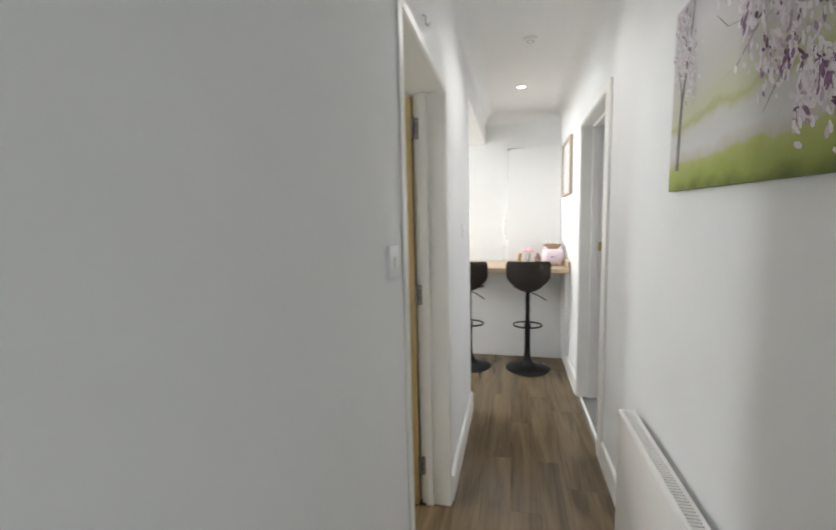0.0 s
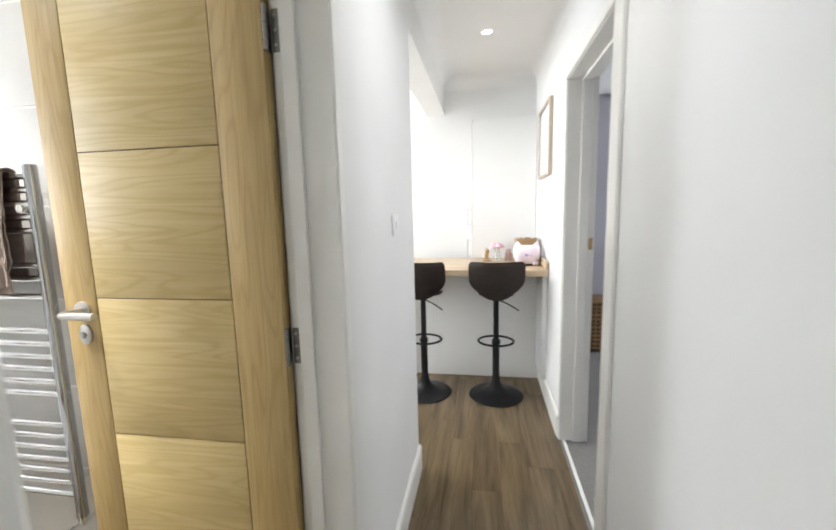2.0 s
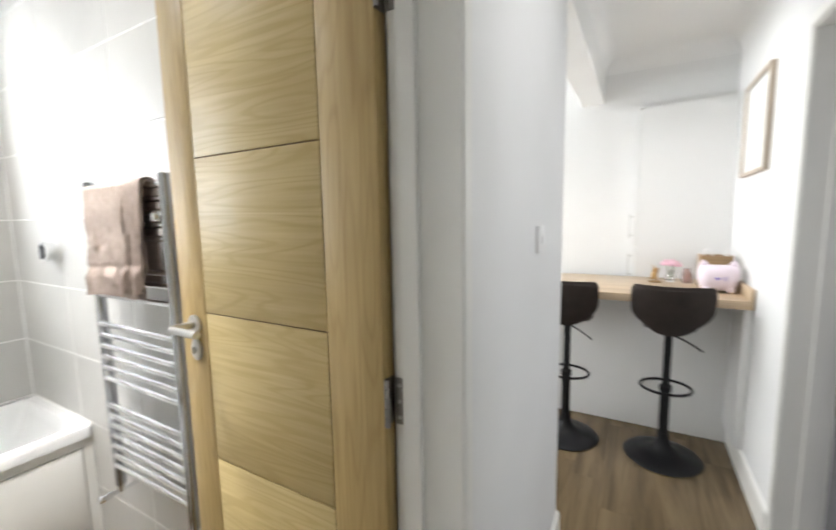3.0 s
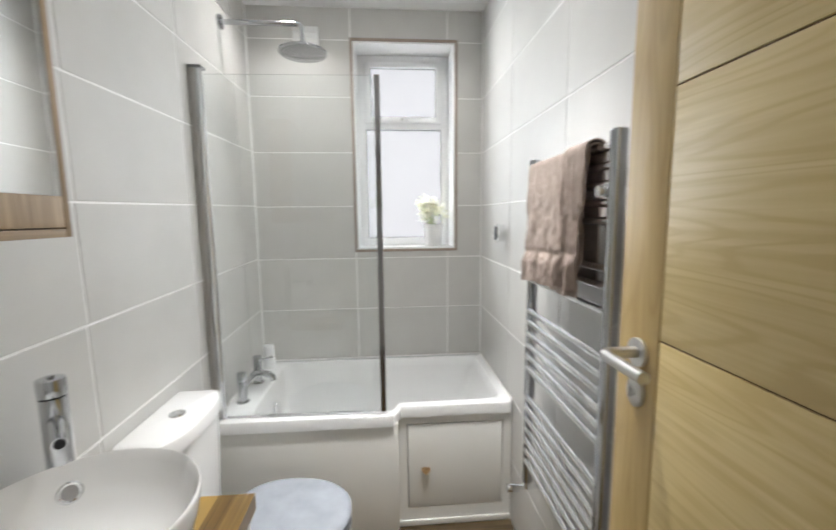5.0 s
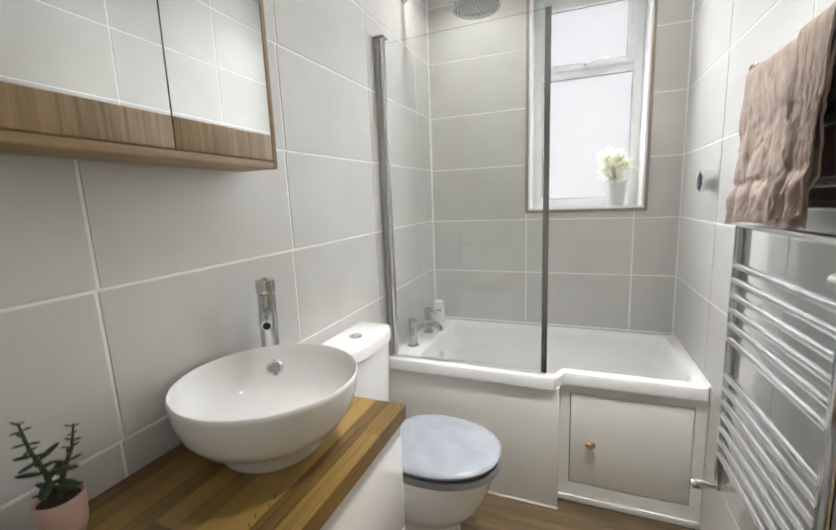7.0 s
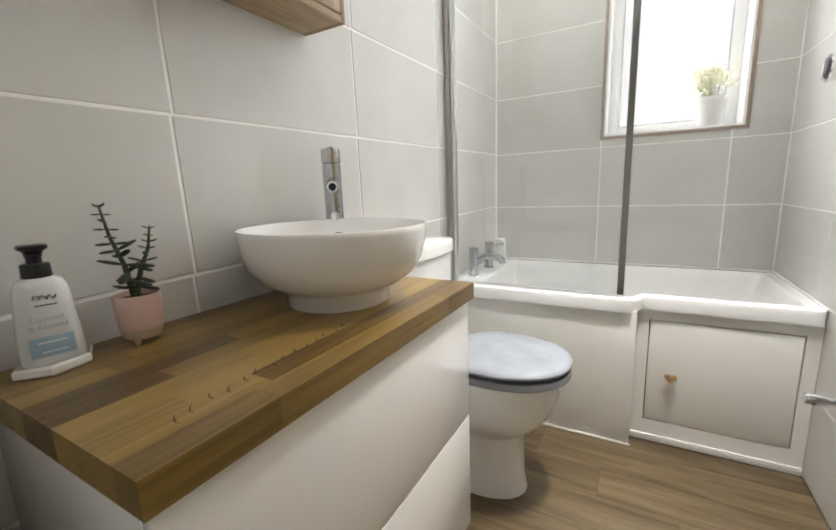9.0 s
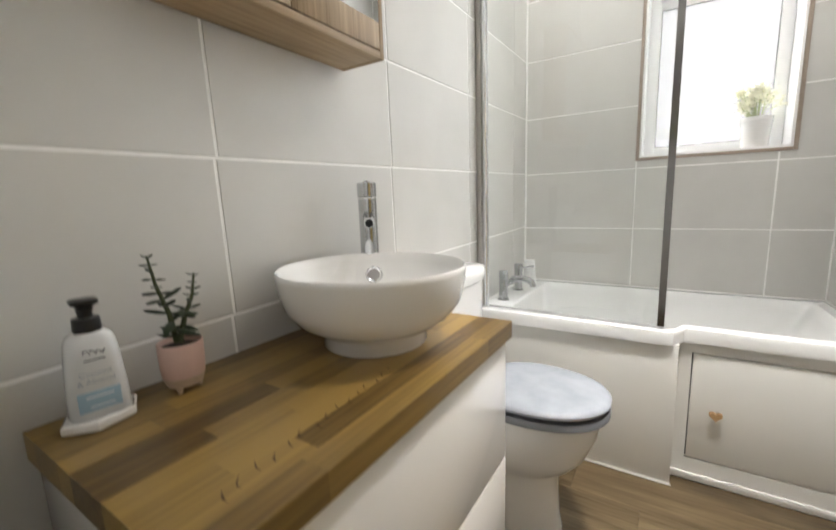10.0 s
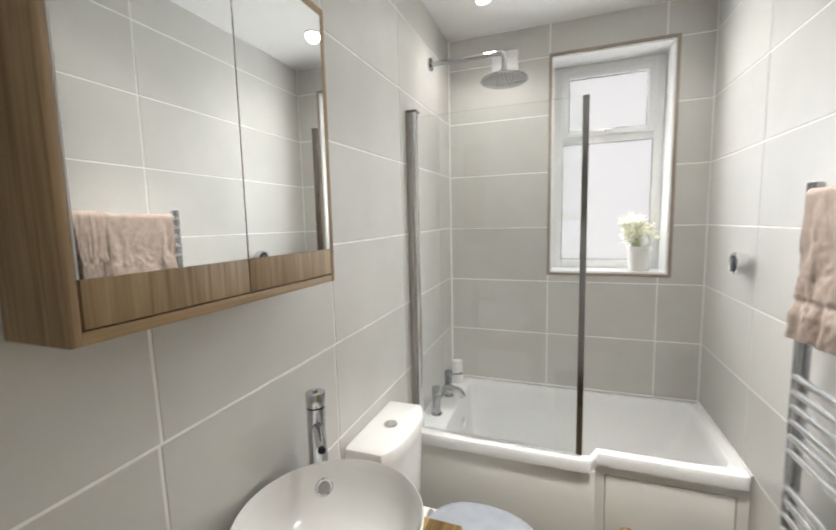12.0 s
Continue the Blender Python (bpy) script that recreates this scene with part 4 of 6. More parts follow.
def bath_tub():
    bath = thing("bathtub", -2.2, 1.67, 0, "white L-shaped acrylic bath with a panelled front", "bathtub")
    bm = bmesh.new()
    ya, yb, g = SINK + 0.002, RADW - 0.002, 0.002
    rings = [bath_ring(ya, yb, 0.0, g, 0.548, 40, 60), bath_ring(ya, yb, -0.002, g, 0.585, 40, 60), bath_ring(ya, yb, 0.004, g, 0.597, 40, 60), bath_ring(ya, yb, 0.012, g + 0.004, 0.60, 40, 60),
             bath_ring(ya + 0.125, yb - 0.04, 0.042, 0.034, 0.60, 12, 60), bath_ring(ya + 0.133, yb - 0.047, 0.049, 0.041, 0.593, 12, 60), bath_ring(ya + 0.138, yb - 0.058, 0.055, 0.047, 0.55, 10, 60),
             bath_ring(ya + 0.15, yb - 0.13, 0.066, 0.056, 0.36, 8, 60), bath_ring(ya + 0.18, yb - 0.24, 0.09, 0.08, 0.21, 7, 60), bath_ring(ya + 0.24, yb - 0.32, 0.15, 0.14, 0.165, 5, 60)]
    loft(bm, rings, False)
    bm.verts.ensure_lookup_table()
    bm.faces.new(bm.verts[-len(rings[-1]):])
    part("tub", bm, ACRYLIC, bath)
    part("front_panel", boxes((-1.898, -1.884, SINK + 0.002, 1.793, 0.002, 0.55), (-1.945, -1.898, 1.781, 1.793, 0.002, 0.55), bevel=0.0015), TRIM, bath)
    x0, x1 = -1.972, -1.957
    for r in ((1.785, 1.836, 0.002, 0.55), (2.284, RADW - 0.002, 0.002, 0.55), (1.836, 2.284, 0.507, 0.55), (1.836, 2.284, 0.002, 0.09)):
        part("side_panel", boxes((x0, x1, *r)), TRIM, bath, "", False)
    # near-black board stands in for the shade inside the door gap
    part("recess", boxes((-1.985, -1.9735, 1.80, 2.32, 0.01, 0.54)), mat("gap_shade_black", (0.03, 0.028, 0.025), 0.9), bath, "near-black board painting shade into the access door's gap", False)
    door = part("access_door", boxes((x0 + 0.001, x1 + 0.0012, 1.8395, 2.2805, 0.0935, 0.5035), bevel=0.0012), TRIM, bath, "white painted access door")
    bm = bmesh.new()
    ring = []
    for k in range(32):
        t = 2 * math.pi * k / 32
        ring.append((0.0013 * 16 * math.sin(t) ** 3, 0.0013 * (13 * math.cos(t) - 5 * math.cos(2 * t) - 2 * math.cos(3 * t) - math.cos(4 * t))))
    kx, ky, kz = x1 + 0.02, 1.918, 0.287
    loft(bm, [[(kx + dx, ky + u * s, kz + v * s) for u, v in ring] for dx, s in ((-0.008, 0.85), (-0.004, 1.0), (0.004, 1.0), (0.008, 0.85))])
    rod(bm, (x1, ky, kz), (kx - 0.006, ky, kz), 0.006, seg=12)
    part("heart_knob", bm, wood("beech_wood", (0.36, 0.22, 0.1), (0.5, 0.33, 0.17), "y", 2, 0.5, 0.1), door, "heart-shaped wooden knob")
    part("skirting", boxes((x1, x1 + 0.008, 1.795, RADW - 0.003, 0.002, 0.03), (-1.884, -1.879, SINK + 0.003, 1.798, 0.001, 0.008), bevel=0.002), TRIM, bath, "white bottom strip")
    bm = bmesh.new()
    rod(bm, (-2.2, SINK + 0.158, 0.50), (-2.2, SINK + 0.172, 0.50), 0.028, seg=24, cap=0.003)
    part("overflow", bm, CHROME, bath, "chrome overflow cover")
    part("sealant", boxes((WINW, WINW + 0.007, SINK + 0.008, RADW - 0.008, 0.60, 0.607), (WINW, -1.93, SINK, SINK + 0.007, 0.60, 0.607), (WINW, -1.95, RADW - 0.007, RADW, 0.60, 0.607), bevel=0.002), GROUT, bath, "white sealant bead")


bath_tub()


def bath_mixer():
    y, z = SINK + 0.062, 0.60
    m = thing("bath_tap", -2.17, y, z, "chrome deck-mounted bath mixer tap", "tap")
    for x in (-2.062, -2.285):
        bm = bmesh.new()
        rod(bm, (x, y, z), (x, y, z + 0.008), 0.028, seg=24, cap=0.002)
        rod(bm, (x, y, z + 0.006), (x, y, z + 0.098), 0.0205, seg=24)
        p = part("pillar", bm, SHADE_CHROME, m)
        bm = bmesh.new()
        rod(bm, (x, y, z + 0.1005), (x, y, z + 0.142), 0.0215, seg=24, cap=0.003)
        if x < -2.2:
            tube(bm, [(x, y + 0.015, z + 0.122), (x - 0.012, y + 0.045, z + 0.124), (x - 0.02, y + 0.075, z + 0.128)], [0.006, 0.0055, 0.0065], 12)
        part("handle", bm, SHADE_CHROME, p)
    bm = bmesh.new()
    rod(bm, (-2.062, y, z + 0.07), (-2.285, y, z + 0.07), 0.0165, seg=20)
    part("crossbar", bm, SHADE_CHROME, m)
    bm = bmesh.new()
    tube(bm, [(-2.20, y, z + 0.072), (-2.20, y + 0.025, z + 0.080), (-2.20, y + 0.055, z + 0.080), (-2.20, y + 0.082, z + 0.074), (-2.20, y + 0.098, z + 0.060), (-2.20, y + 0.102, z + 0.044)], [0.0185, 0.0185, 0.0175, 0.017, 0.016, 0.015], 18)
    part("spout", bm, SHADE_CHROME, m)


bath_mixer()
bm = bmesh.new()
lathe(bm, [(0, 0), (0.036, 0), (0.028, 0.128), (0.025, 0.131), (0, 0.131)], 28, (-2.49, SINK + 0.06, 0.6002))
tagged(link("tumbler", bm, PLASTIC, None, "", True), "white plastic tumbler on the corner of the bath", "tumbler")


def shower_screen():
    ya, yb, z0, z1 = SINK + 0.03, 1.737, 0.612, 2.0
    s = thing("shower_screen", -1.9, 1.03, 0.6, "clear glass bath screen with chrome profiles", "shower screen")
    xs = lambda y: -1.913 + 0.020 * (y - ya) / (yb - ya)
    alu = mat("satin_aluminium", (0.50, 0.48, 0.45), 0.3, 1.0)

    def leaf(a, b, t, za, zb):
        bm = bmesh.new()
        loft(bm, [[(xs(a) - t, a, z), (xs(a) + t, a, z), (xs(b) + t, b, z), (xs(b) - t, b, z)] for z in (za, zb)])
        return bm

    part("pane", leaf(ya + 0.01, yb - 0.006, 0.003, z0, z1), CLEAR, s, "clear glass pane", False).visible_shadow = False
    part("wall_profile", boxes((-1.938, -1.896, SINK, SINK + 0.024, 0.602, z1 + 0.02), bevel=0.003), alu, s, "satin aluminium wall profile")
    bm = bmesh.new()
    rod(bm, (-1.909, SINK + 0.036, 0.61), (-1.909, SINK + 0.036, z1 + 0.02), 0.013, seg=20)
    part("hinge_profile", bm, CHROME, s, "rounded chrome hinge profile")
    part("cap", boxes((-1.94, -1.892, SINK + 0.001, SINK + 0.05, z1 + 0.02, z1 + 0.03), bevel=0.003), mat("grey_cap", (0.25, 0.25, 0.25), 0.5), s)
    # the strip's colour is darkened in place of dark mirrored surroundings
    part("edge_profile", leaf(yb - 0.016, yb + 0.006, 0.010, z0, z1), mat("shade_tone_chrome", (0.34, 0.32, 0.31), 0.13, 1.0), s, "chrome edge strip darkened to imitate its reflections", False)
    part("bottom_seal", leaf(ya + 0.02, yb, 0.004, 0.6015, z0), glass("seal_plastic", 0.3, (0.9, 0.9, 0.9)), s, "clear plastic seal", False)


shower_screen()


def shower():
    s = thing("wall_shower", -2.24, SINK, 2.335, "chrome rain shower head on a wall arm", "shower")
    bm = bmesh.new()
    rod(bm, (-2.236, SINK, 2.335), (-2.236, SINK + 0.012, 2.335), 0.032, seg=28, cap=0.003)
    part("flange", bm, SHADE_CHROME, s)
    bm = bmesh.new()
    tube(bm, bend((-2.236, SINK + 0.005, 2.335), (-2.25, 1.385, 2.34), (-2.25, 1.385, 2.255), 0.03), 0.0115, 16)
    part("arm", bm, SHADE_CHROME, s)
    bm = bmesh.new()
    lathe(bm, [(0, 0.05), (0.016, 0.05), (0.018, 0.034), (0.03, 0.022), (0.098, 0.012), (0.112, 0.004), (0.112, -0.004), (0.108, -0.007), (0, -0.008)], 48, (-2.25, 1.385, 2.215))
    rose = part("rose", bm, SHADE_CHROME, s)
    bm = bmesh.new()
    for ring in range(1, 7):
        for k in range(6 * ring):
            a = 2 * math.pi * k / (6 * ring)
            rod(bm, (-2.25 + 0.016 * ring * math.cos(a), 1.385 + 0.016 * ring * math.sin(a), 2.2075), (-2.25 + 0.016 * ring * math.cos(a), 1.385 + 0.016 * ring * math.sin(a), 2.204), 0.0025, seg=6)
    tagged(part("nozzles", bm, mat("grey_rubber", (0.2, 0.2, 0.2), 0.6), rose), kind="stuff")


shower()
fan = thing("extractor_fan", WINW, 1.345, 2.41, "white plastic extractor fan cover on the tiles", "extractor fan")
part("cover", boxes((WINW, WINW + 0.035, 1.275, 1.415, 2.33, 2.47), bevel=0.008), PLASTIC, fan)
for k in range(4):
    part("louvre", boxes((WINW + 0.034, WINW + 0.039, 1.29, 1.40, 2.35 + 0.028 * k, 2.366 + 0.028 * k), bevel=0.001), PLASTIC, fan)


# ---- bathroom: window ----
def bathroom_window():
    x = WINW - 0.17
    ya, yb, za, zb = WIN_Y0 + 0.012, WIN_Y1 - 0.012, WIN_Z0 + 0.012, WIN_Z1 - 0.012
    w = tagged(new("window_1"), "white frosted bathroom window with a top fanlight", "window", kind="structure")
    w.matrix_basis = pose(x, 1.876, za)
    r = WINW - T
    part("reveal", boxes((x - 0.06, r - 0.001, WIN_Y0, ya, WIN_Z0, WIN_Z1), (x - 0.06, r - 0.001, yb, WIN_Y1, WIN_Z0, WIN_Z1), (x - 0.06, r - 0.001, ya, yb, zb, WIN_Z1)), UPVC, w, "white lining", False)
    part("window_sill", boxes((x - 0.06, r - 0.001, ya, yb, WIN_Z0, za)), UPVC, w, "white sill", False)
    tr = mat("taupe_tile_trim", (0.36, 0.29, 0.235), 0.45, noise_scale=30, vary=0.08)
    for b in ((WIN_Y0 - 0.013, WIN_Y0 + 0.002, WIN_Z0 - 0.013, WIN_Z1 + 0.013), (WIN_Y1 - 0.002, WIN_Y1 + 0.013, WIN_Z0 - 0.013, WIN_Z1 + 0.013), (WIN_Y0 + 0.002, WIN_Y1 - 0.002, WIN_Z0 - 0.013, WIN_Z0 + 0.002), (WIN_Y0 + 0.002, WIN_Y1 - 0.002, WIN_Z1 - 0.002, WIN_Z1 + 0.013)):
        part("tile_trim", boxes((WINW - 0.012, WINW + 0.004, *b), bevel=0.001), tr, w, "taupe metal tile trim")
    f, mid = 0.048, 1.975
    for b in ((ya, ya + f, za, zb), (yb - f, yb, za, zb), (ya + f, yb - f, za, za + f), (ya + f, yb - f, zb - f, zb), (ya + f, yb - f, mid, mid + 0.045)):
        part("window_frame", boxes((x - 0.03, x, *b), bevel=0.004), UPVC, w)
    g = 0.032
    a, b, c, d = ya + f - 0.008, yb - f + 0.008, mid + 0.04, zb - f + 0.008
    sash = part("sash", boxes((x - 0.02, x + 0.014, a, a + g + 0.008, c, d), (x - 0.02, x + 0.014, b - g - 0.008, b, c, d), (x - 0.02, x + 0.0138, a + g + 0.008, b - g - 0.008, c, c + g), (x - 0.02, x + 0.0138, a + g + 0.008, b - g - 0.008, d - g, d), bevel=0.004), UPVC, w, "top-hung opening sash")
    bm = bmesh.new()
    box(bm, x + 0.014, x + 0.024, 1.855, 1.895, c + 0.006, c + 0.026, 0.003)
    tube(bm, [(x + 0.026, 1.862, c + 0.016), (x + 0.04, 1.87, c + 0.018), (x + 0.042, 1.91, c + 0.02), (x + 0.038, 1.985, c + 0.026)], [0.007, 0.007, 0.0065, 0.005], 10)
    handle = part("window_handle", bm, UPVC, sash, "white window handle")
    bm = bmesh.new()
    rod(bm, (x + 0.024, 1.866, c + 0.016), (x + 0.05, 1.866, c + 0.016), 0.007, seg=14)
    part("lock_button", bm, STEEL, handle)
    seal = mat("grey_gasket", (0.18, 0.18, 0.19), 0.6)
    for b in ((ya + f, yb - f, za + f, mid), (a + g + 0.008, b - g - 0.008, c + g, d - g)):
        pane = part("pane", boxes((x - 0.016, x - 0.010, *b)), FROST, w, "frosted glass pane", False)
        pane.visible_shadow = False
        y0, y1, z0, z1 = b
        t = 0.003
        part("gasket", boxes((x - 0.0095, x - 0.004, y0, y0 + t, z0, z1), (x - 0.0095, x - 0.004, y1 - t, y1, z0, z1), (x - 0.0095, x - 0.004, y0 + t, y1 - t, z0, z0 + t), (x - 0.0095, x - 0.004, y0 + t, y1 - t, z1 - t, z1)), seal, w, "thin grey rubber gasket", False)
    out = bpy.data.materials.new("pale_daylight")
    out.use_nodes = True
    n, l = out.node_tree.nodes, out.node_tree.links
    geo, sep, ramp = n.new("ShaderNodeNewGeometry"), n.new("ShaderNodeSeparateXYZ"), n.new("ShaderNodeValToRGB")
    rng = n.new("ShaderNodeMapRange")
    rng.inputs["From Min"].default_value, rng.inputs["From Max"].default_value = 1.0, 3.2
    l.new(geo.outputs["Position"], sep.inputs[0])
    l.new(sep.outputs["Z"], rng.inputs["Value"])
    l.new(rng.outputs[0], ramp.inputs["Fac"])
    ramp.color_ramp.elements[0].color, ramp.color_ramp.elements[1].color = (0.80, 0.79, 0.82, 1), (0.86, 0.86, 0.89, 1)
    e = ramp.color_ramp.elements.new(0.62)
    e.color = (0.90, 0.91, 0.93, 1)
    l.new(ramp.outputs["Color"], n["Principled BSDF"].inputs["Emission Color"])
    n["Principled BSDF"].inputs["Base Color"].default_value = (0.8, 0.8, 0.8, 1)
    n["Principled BSDF"].inputs["Emission Strength"].default_value = WINDOW_GLOW
    tagged(link("backdrop", boxes((-4.3, -4.25, -0.4, 4.0, -0.5, 4.5)), out), "pale overcast daylight outside the frosted window", "backdrop", kind="structure")


WINDOW_GLOW = 0.6
bathroom_window()


def window_plant():
    x, y, z = WINW - 0.075, 2.042, WIN_Z0 + 0.0125
    p = thing("potted_flowers", x, y, z, "white pot of pale yellow flowers on the window sill", "potted plant")
    bm = bmesh.new()
    lathe(bm, [(0, 0), (0.047, 0), (0.049, 0.003), (0.057, 0.112), (0.060, 0.113), (0.060, 0.132), (0.055, 0.132), (0.053, 0.115), (0, 0.113)], 32, (x, y, z))
    part("pot", bm, CERAMIC, p, "white ceramic pot")
    stem_m, petal_m = mat("pale_stem", (0.32, 0.36, 0.18), 0.6), mat("cream_petals", (0.86, 0.85, 0.76), 0.7, noise_scale=70, vary=0.15)
    leaf_m = mat("yellow_green_leaf", (0.52, 0.50, 0.14), 0.6, noise_scale=50, vary=0.25)
    for m in (petal_m, leaf_m):
        n, l = m.node_tree.nodes, m.node_tree.links
        thin, blend = n.new("ShaderNodeBsdfTranslucent"), n.new("ShaderNodeMixShader")
        thin.inputs["Color"].default_value = (0.90, 0.89, 0.78, 1)
        blend.inputs[0].default_value = 0.6
        l.new(n["Principled BSDF"].outputs[0], blend.inputs[1])
        l.new(thin.outputs[0], blend.inputs[2])
        l.new(blend.outputs[0], n["Material Output"].inputs["Surface"])
    rnd = random.Random(8)
    petals, leaves, stems = bmesh.new(), bmesh.new(), bmesh.new()

    def blade(bm, c, l, w, tilt, turn):
        m = Matrix.Translation(c) @ Matrix.Rotation(turn, 4, "Z") @ Matrix.Rotation(tilt, 4, "Y")
        vs = [bm.verts.new(m @ Vector(q)) for q in ((0, 0, 0), (l * 0.4, w, 0.002), (l, 0, -0.002), (l * 0.4, -w, 0.002))]
        bm.faces.new(vs)

    for k in range(26):
        a, s = rnd.uniform(0, 6.28), rnd.uniform(0.2, 1)
        top = Vector((x + 0.055 * s * math.cos(a), y + 0.088 * s * math.sin(a) - 0.012, z + rnd.uniform(0.165, 0.285)))
        tube(stems, [(x + 0.2 * (top.x - x), y + 0.2 * (top.y - y), z + 0.1), (x + 0.6 * (top.x - x), y + 0.6 * (top.y - y), z + 0.16), top], 0.0017, 6)
        for _ in range(34):
            c = top + Vector((rnd.gauss(0, 0.011), rnd.gauss(0, 0.011), rnd.gauss(0, 0.012)))
            blade(leaves if rnd.random() < 0.07 else petals, c, rnd.uniform(0.012, 0.024), rnd.uniform(0.005, 0.009), rnd.uniform(-1.2, 0.6), rnd.uniform(0, 6.28))
    part("stems", stems, stem_m, p)
    tagged(part("petals", petals, petal_m, p, "cream white petals", False), kind="stuff")
    tagged(part("leaves", leaves, leaf_m, p, "yellow green leaves", False), kind="stuff")


window_plant()


# ---- bathroom: vanity ----
def vanity():
    xa, xb, ya, yb = -1.142, -0.406, SINK + 0.001, 1.424
    v = thing("vanity_unit", -0.775, 1.22, 0, "white high-gloss vanity unit with two handleless drawers", "vanity unit")
    part("carcass", boxes((xa, xb, ya, yb - 0.02, 0.12, 0.758), bevel=0.0015), GLOSS, v)
    for a, b in ((0.122, 0.446), (0.449, 0.757)):
        part("drawer_front", boxes((xa, xb, yb - 0.019, yb, a, b), bevel=0.003), GLOSS, v)
    part("plinth", boxes((xa + 0.02, xb - 0.02, ya, yb - 0.06, 0.002, 0.12)), GLOSS, v)
    top = thing("oak_worktop", -0.775, 1.22, 0.76, "oiled oak block worktop made of glued staves", "worktop")
    part("base_board", boxes((-1.148, -0.399, SINK + 0.0012, 1.433, 0.7605, 0.7975)), OAK_BLOCK, top, "", False)
    rnd = random.Random(12)
    rows, w = 10, (1.436 - SINK - 0.001) / 10
    for r in range(rows):
        y0 = SINK + 0.001 + r * w
        x = -1.15
        first = rnd.uniform(0.12, 0.4)
        while x < -0.397 - 1e-4:
            ln = first if x == -1.15 else rnd.uniform(0.24, 0.46)
            e = min(x + ln, -0.397)
            if -0.397 - e < 0.08:
                e = -0.397
            part("stave", boxes((x + 0.0001, e - 0.0001, y0 + 0.0001, y0 + w - 0.0001, 0.76, 0.80), bevel=0.0), OAK_BLOCK, top, "", False)
            x = e
    dark = mat("dark_ray_fleck", (0.075, 0.035, 0.012), 0.5)
    bm = bmesh.new()
    for k in range(15):
        u = k / 14
        cx, cy = -0.47 - 0.33 * u, 1.372 - 0.028 * u - 0.004 * (k % 3)
        pts = [(cx + 0.012 * math.sin(0.5 * j) * (1 if k % 2 else 0.6), cy + 0.011 * (j - 2) / 2 * (1 - 0.45 * u), 0.8002) for j in range(5)]
        tube(bm, pts, [0.0003, 0.0009, 0.0013 if k % 3 else 0.0018, 0.0008, 0.0003], 6)
    for vtx in bm.verts:
        vtx.co.z = 0.8000 + 0.3 * (vtx.co.z - 0.8002) + 0.0002
    part("grain_mark", bm, dark, top, "dark wavy grain marks in one stave")


vanity()


def basin():
    cx, cy, z = -0.905, 1.222, 0.8003
    b = thing("washbasin", cx, cy, z, "round white ceramic bowl washbasin on the worktop", "washbasin")
    bm = bmesh.new()
    lathe(bm, [(0.0, 0.0), (0.106, 0.0), (0.109, 0.004), (0.108, 0.026), (0.113, 0.033), (0.135, 0.042), (0.161, 0.060), (0.181, 0.089), (0.190, 0.124), (0.193, 0.15), (0.193, 0.158), (0.1905, 0.161), (0.188, 0.158),
               (0.183, 0.14), (0.169, 0.105), (0.15, 0.075), (0.115, 0.055), (0.07, 0.045), (0.03, 0.042), (0.0, 0.042)], 72, (cx, cy, z))
    part("bowl", bm, CERAMIC, b)
    bm = bmesh.new()
    lathe(bm, [(0, 0.052), (0.02, 0.05), (0.027, 0.046), (0.031, 0.043), (0.031, 0.040), (0, 0.04)], 32, (cx, cy, z))
    part("waste", bm, CHROME, b, "domed chrome waste")
    d = Vector((-1.06 - cx, 1.10 - cy, 0)).normalized()
    n = (-d * 0.93 + Vector((0, 0, 0.37))).normalized()
    c = Vector((cx, cy, z)) + d * 0.168 + Vector((0, 0, 0.108))
    turn = n.to_track_quat("Z", "Y").to_matrix().to_4x4()
    bm = bmesh.new()
    lathe(bm, [(0.0145, 0.0), (0.0145, 0.004), (0.018, 0.006), (0.0215, 0.003), (0.0215, -0.004)], 28, c, 1, 1, turn)
    o = part("overflow", bm, CHROME, b, "chrome overflow ring")
    # grey disc painted for the shade in the overflow; no hole is cut
    bm = bmesh.new()
    lathe(bm, [(0, 0.0015), (0.0145, 0.0015), (0.0145, -0.002), (0, -0.002)], 20, c, 1, 1, turn)
    part("overflow_hole", bm, mat("overflow_shade", (0.35, 0.34, 0.33), 0.5), o)
    tx, ty = -1.066, 1.085
    tap = thing("basin_tap", tx, ty, 0.80, "tall chrome basin mixer tap", "tap")
    bm = bmesh.new()
    rod(bm, (tx, ty, 0.8002), (tx, ty, 0.808), 0.03, seg=28, cap=0.002)
    rod(bm, (tx, ty, 0.806), (tx, ty, 1.098), 0.0235, seg=28)
    part("body", bm, SHADE_CHROME, tap)
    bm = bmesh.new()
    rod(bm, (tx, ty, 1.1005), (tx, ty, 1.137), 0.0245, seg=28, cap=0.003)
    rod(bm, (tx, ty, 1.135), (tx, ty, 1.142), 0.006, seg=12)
    part("control_cap", bm, SHADE_CHROME, tap)
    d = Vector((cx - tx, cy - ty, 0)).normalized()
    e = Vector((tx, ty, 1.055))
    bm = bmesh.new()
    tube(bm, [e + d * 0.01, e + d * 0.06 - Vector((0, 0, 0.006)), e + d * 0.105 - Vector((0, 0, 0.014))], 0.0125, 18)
    spout = part("spout", bm, SHADE_CHROME, tap)
    bm = bmesh.new()
    p = e + d * 0.1052 - Vector((0, 0, 0.0142))
    rod(bm, p, p + d * 0.003 - Vector((0, 0, 0.0005)), 0.009, seg=16)
    part("aerator", bm, BLACK, spout, "dark aerator")


basin()


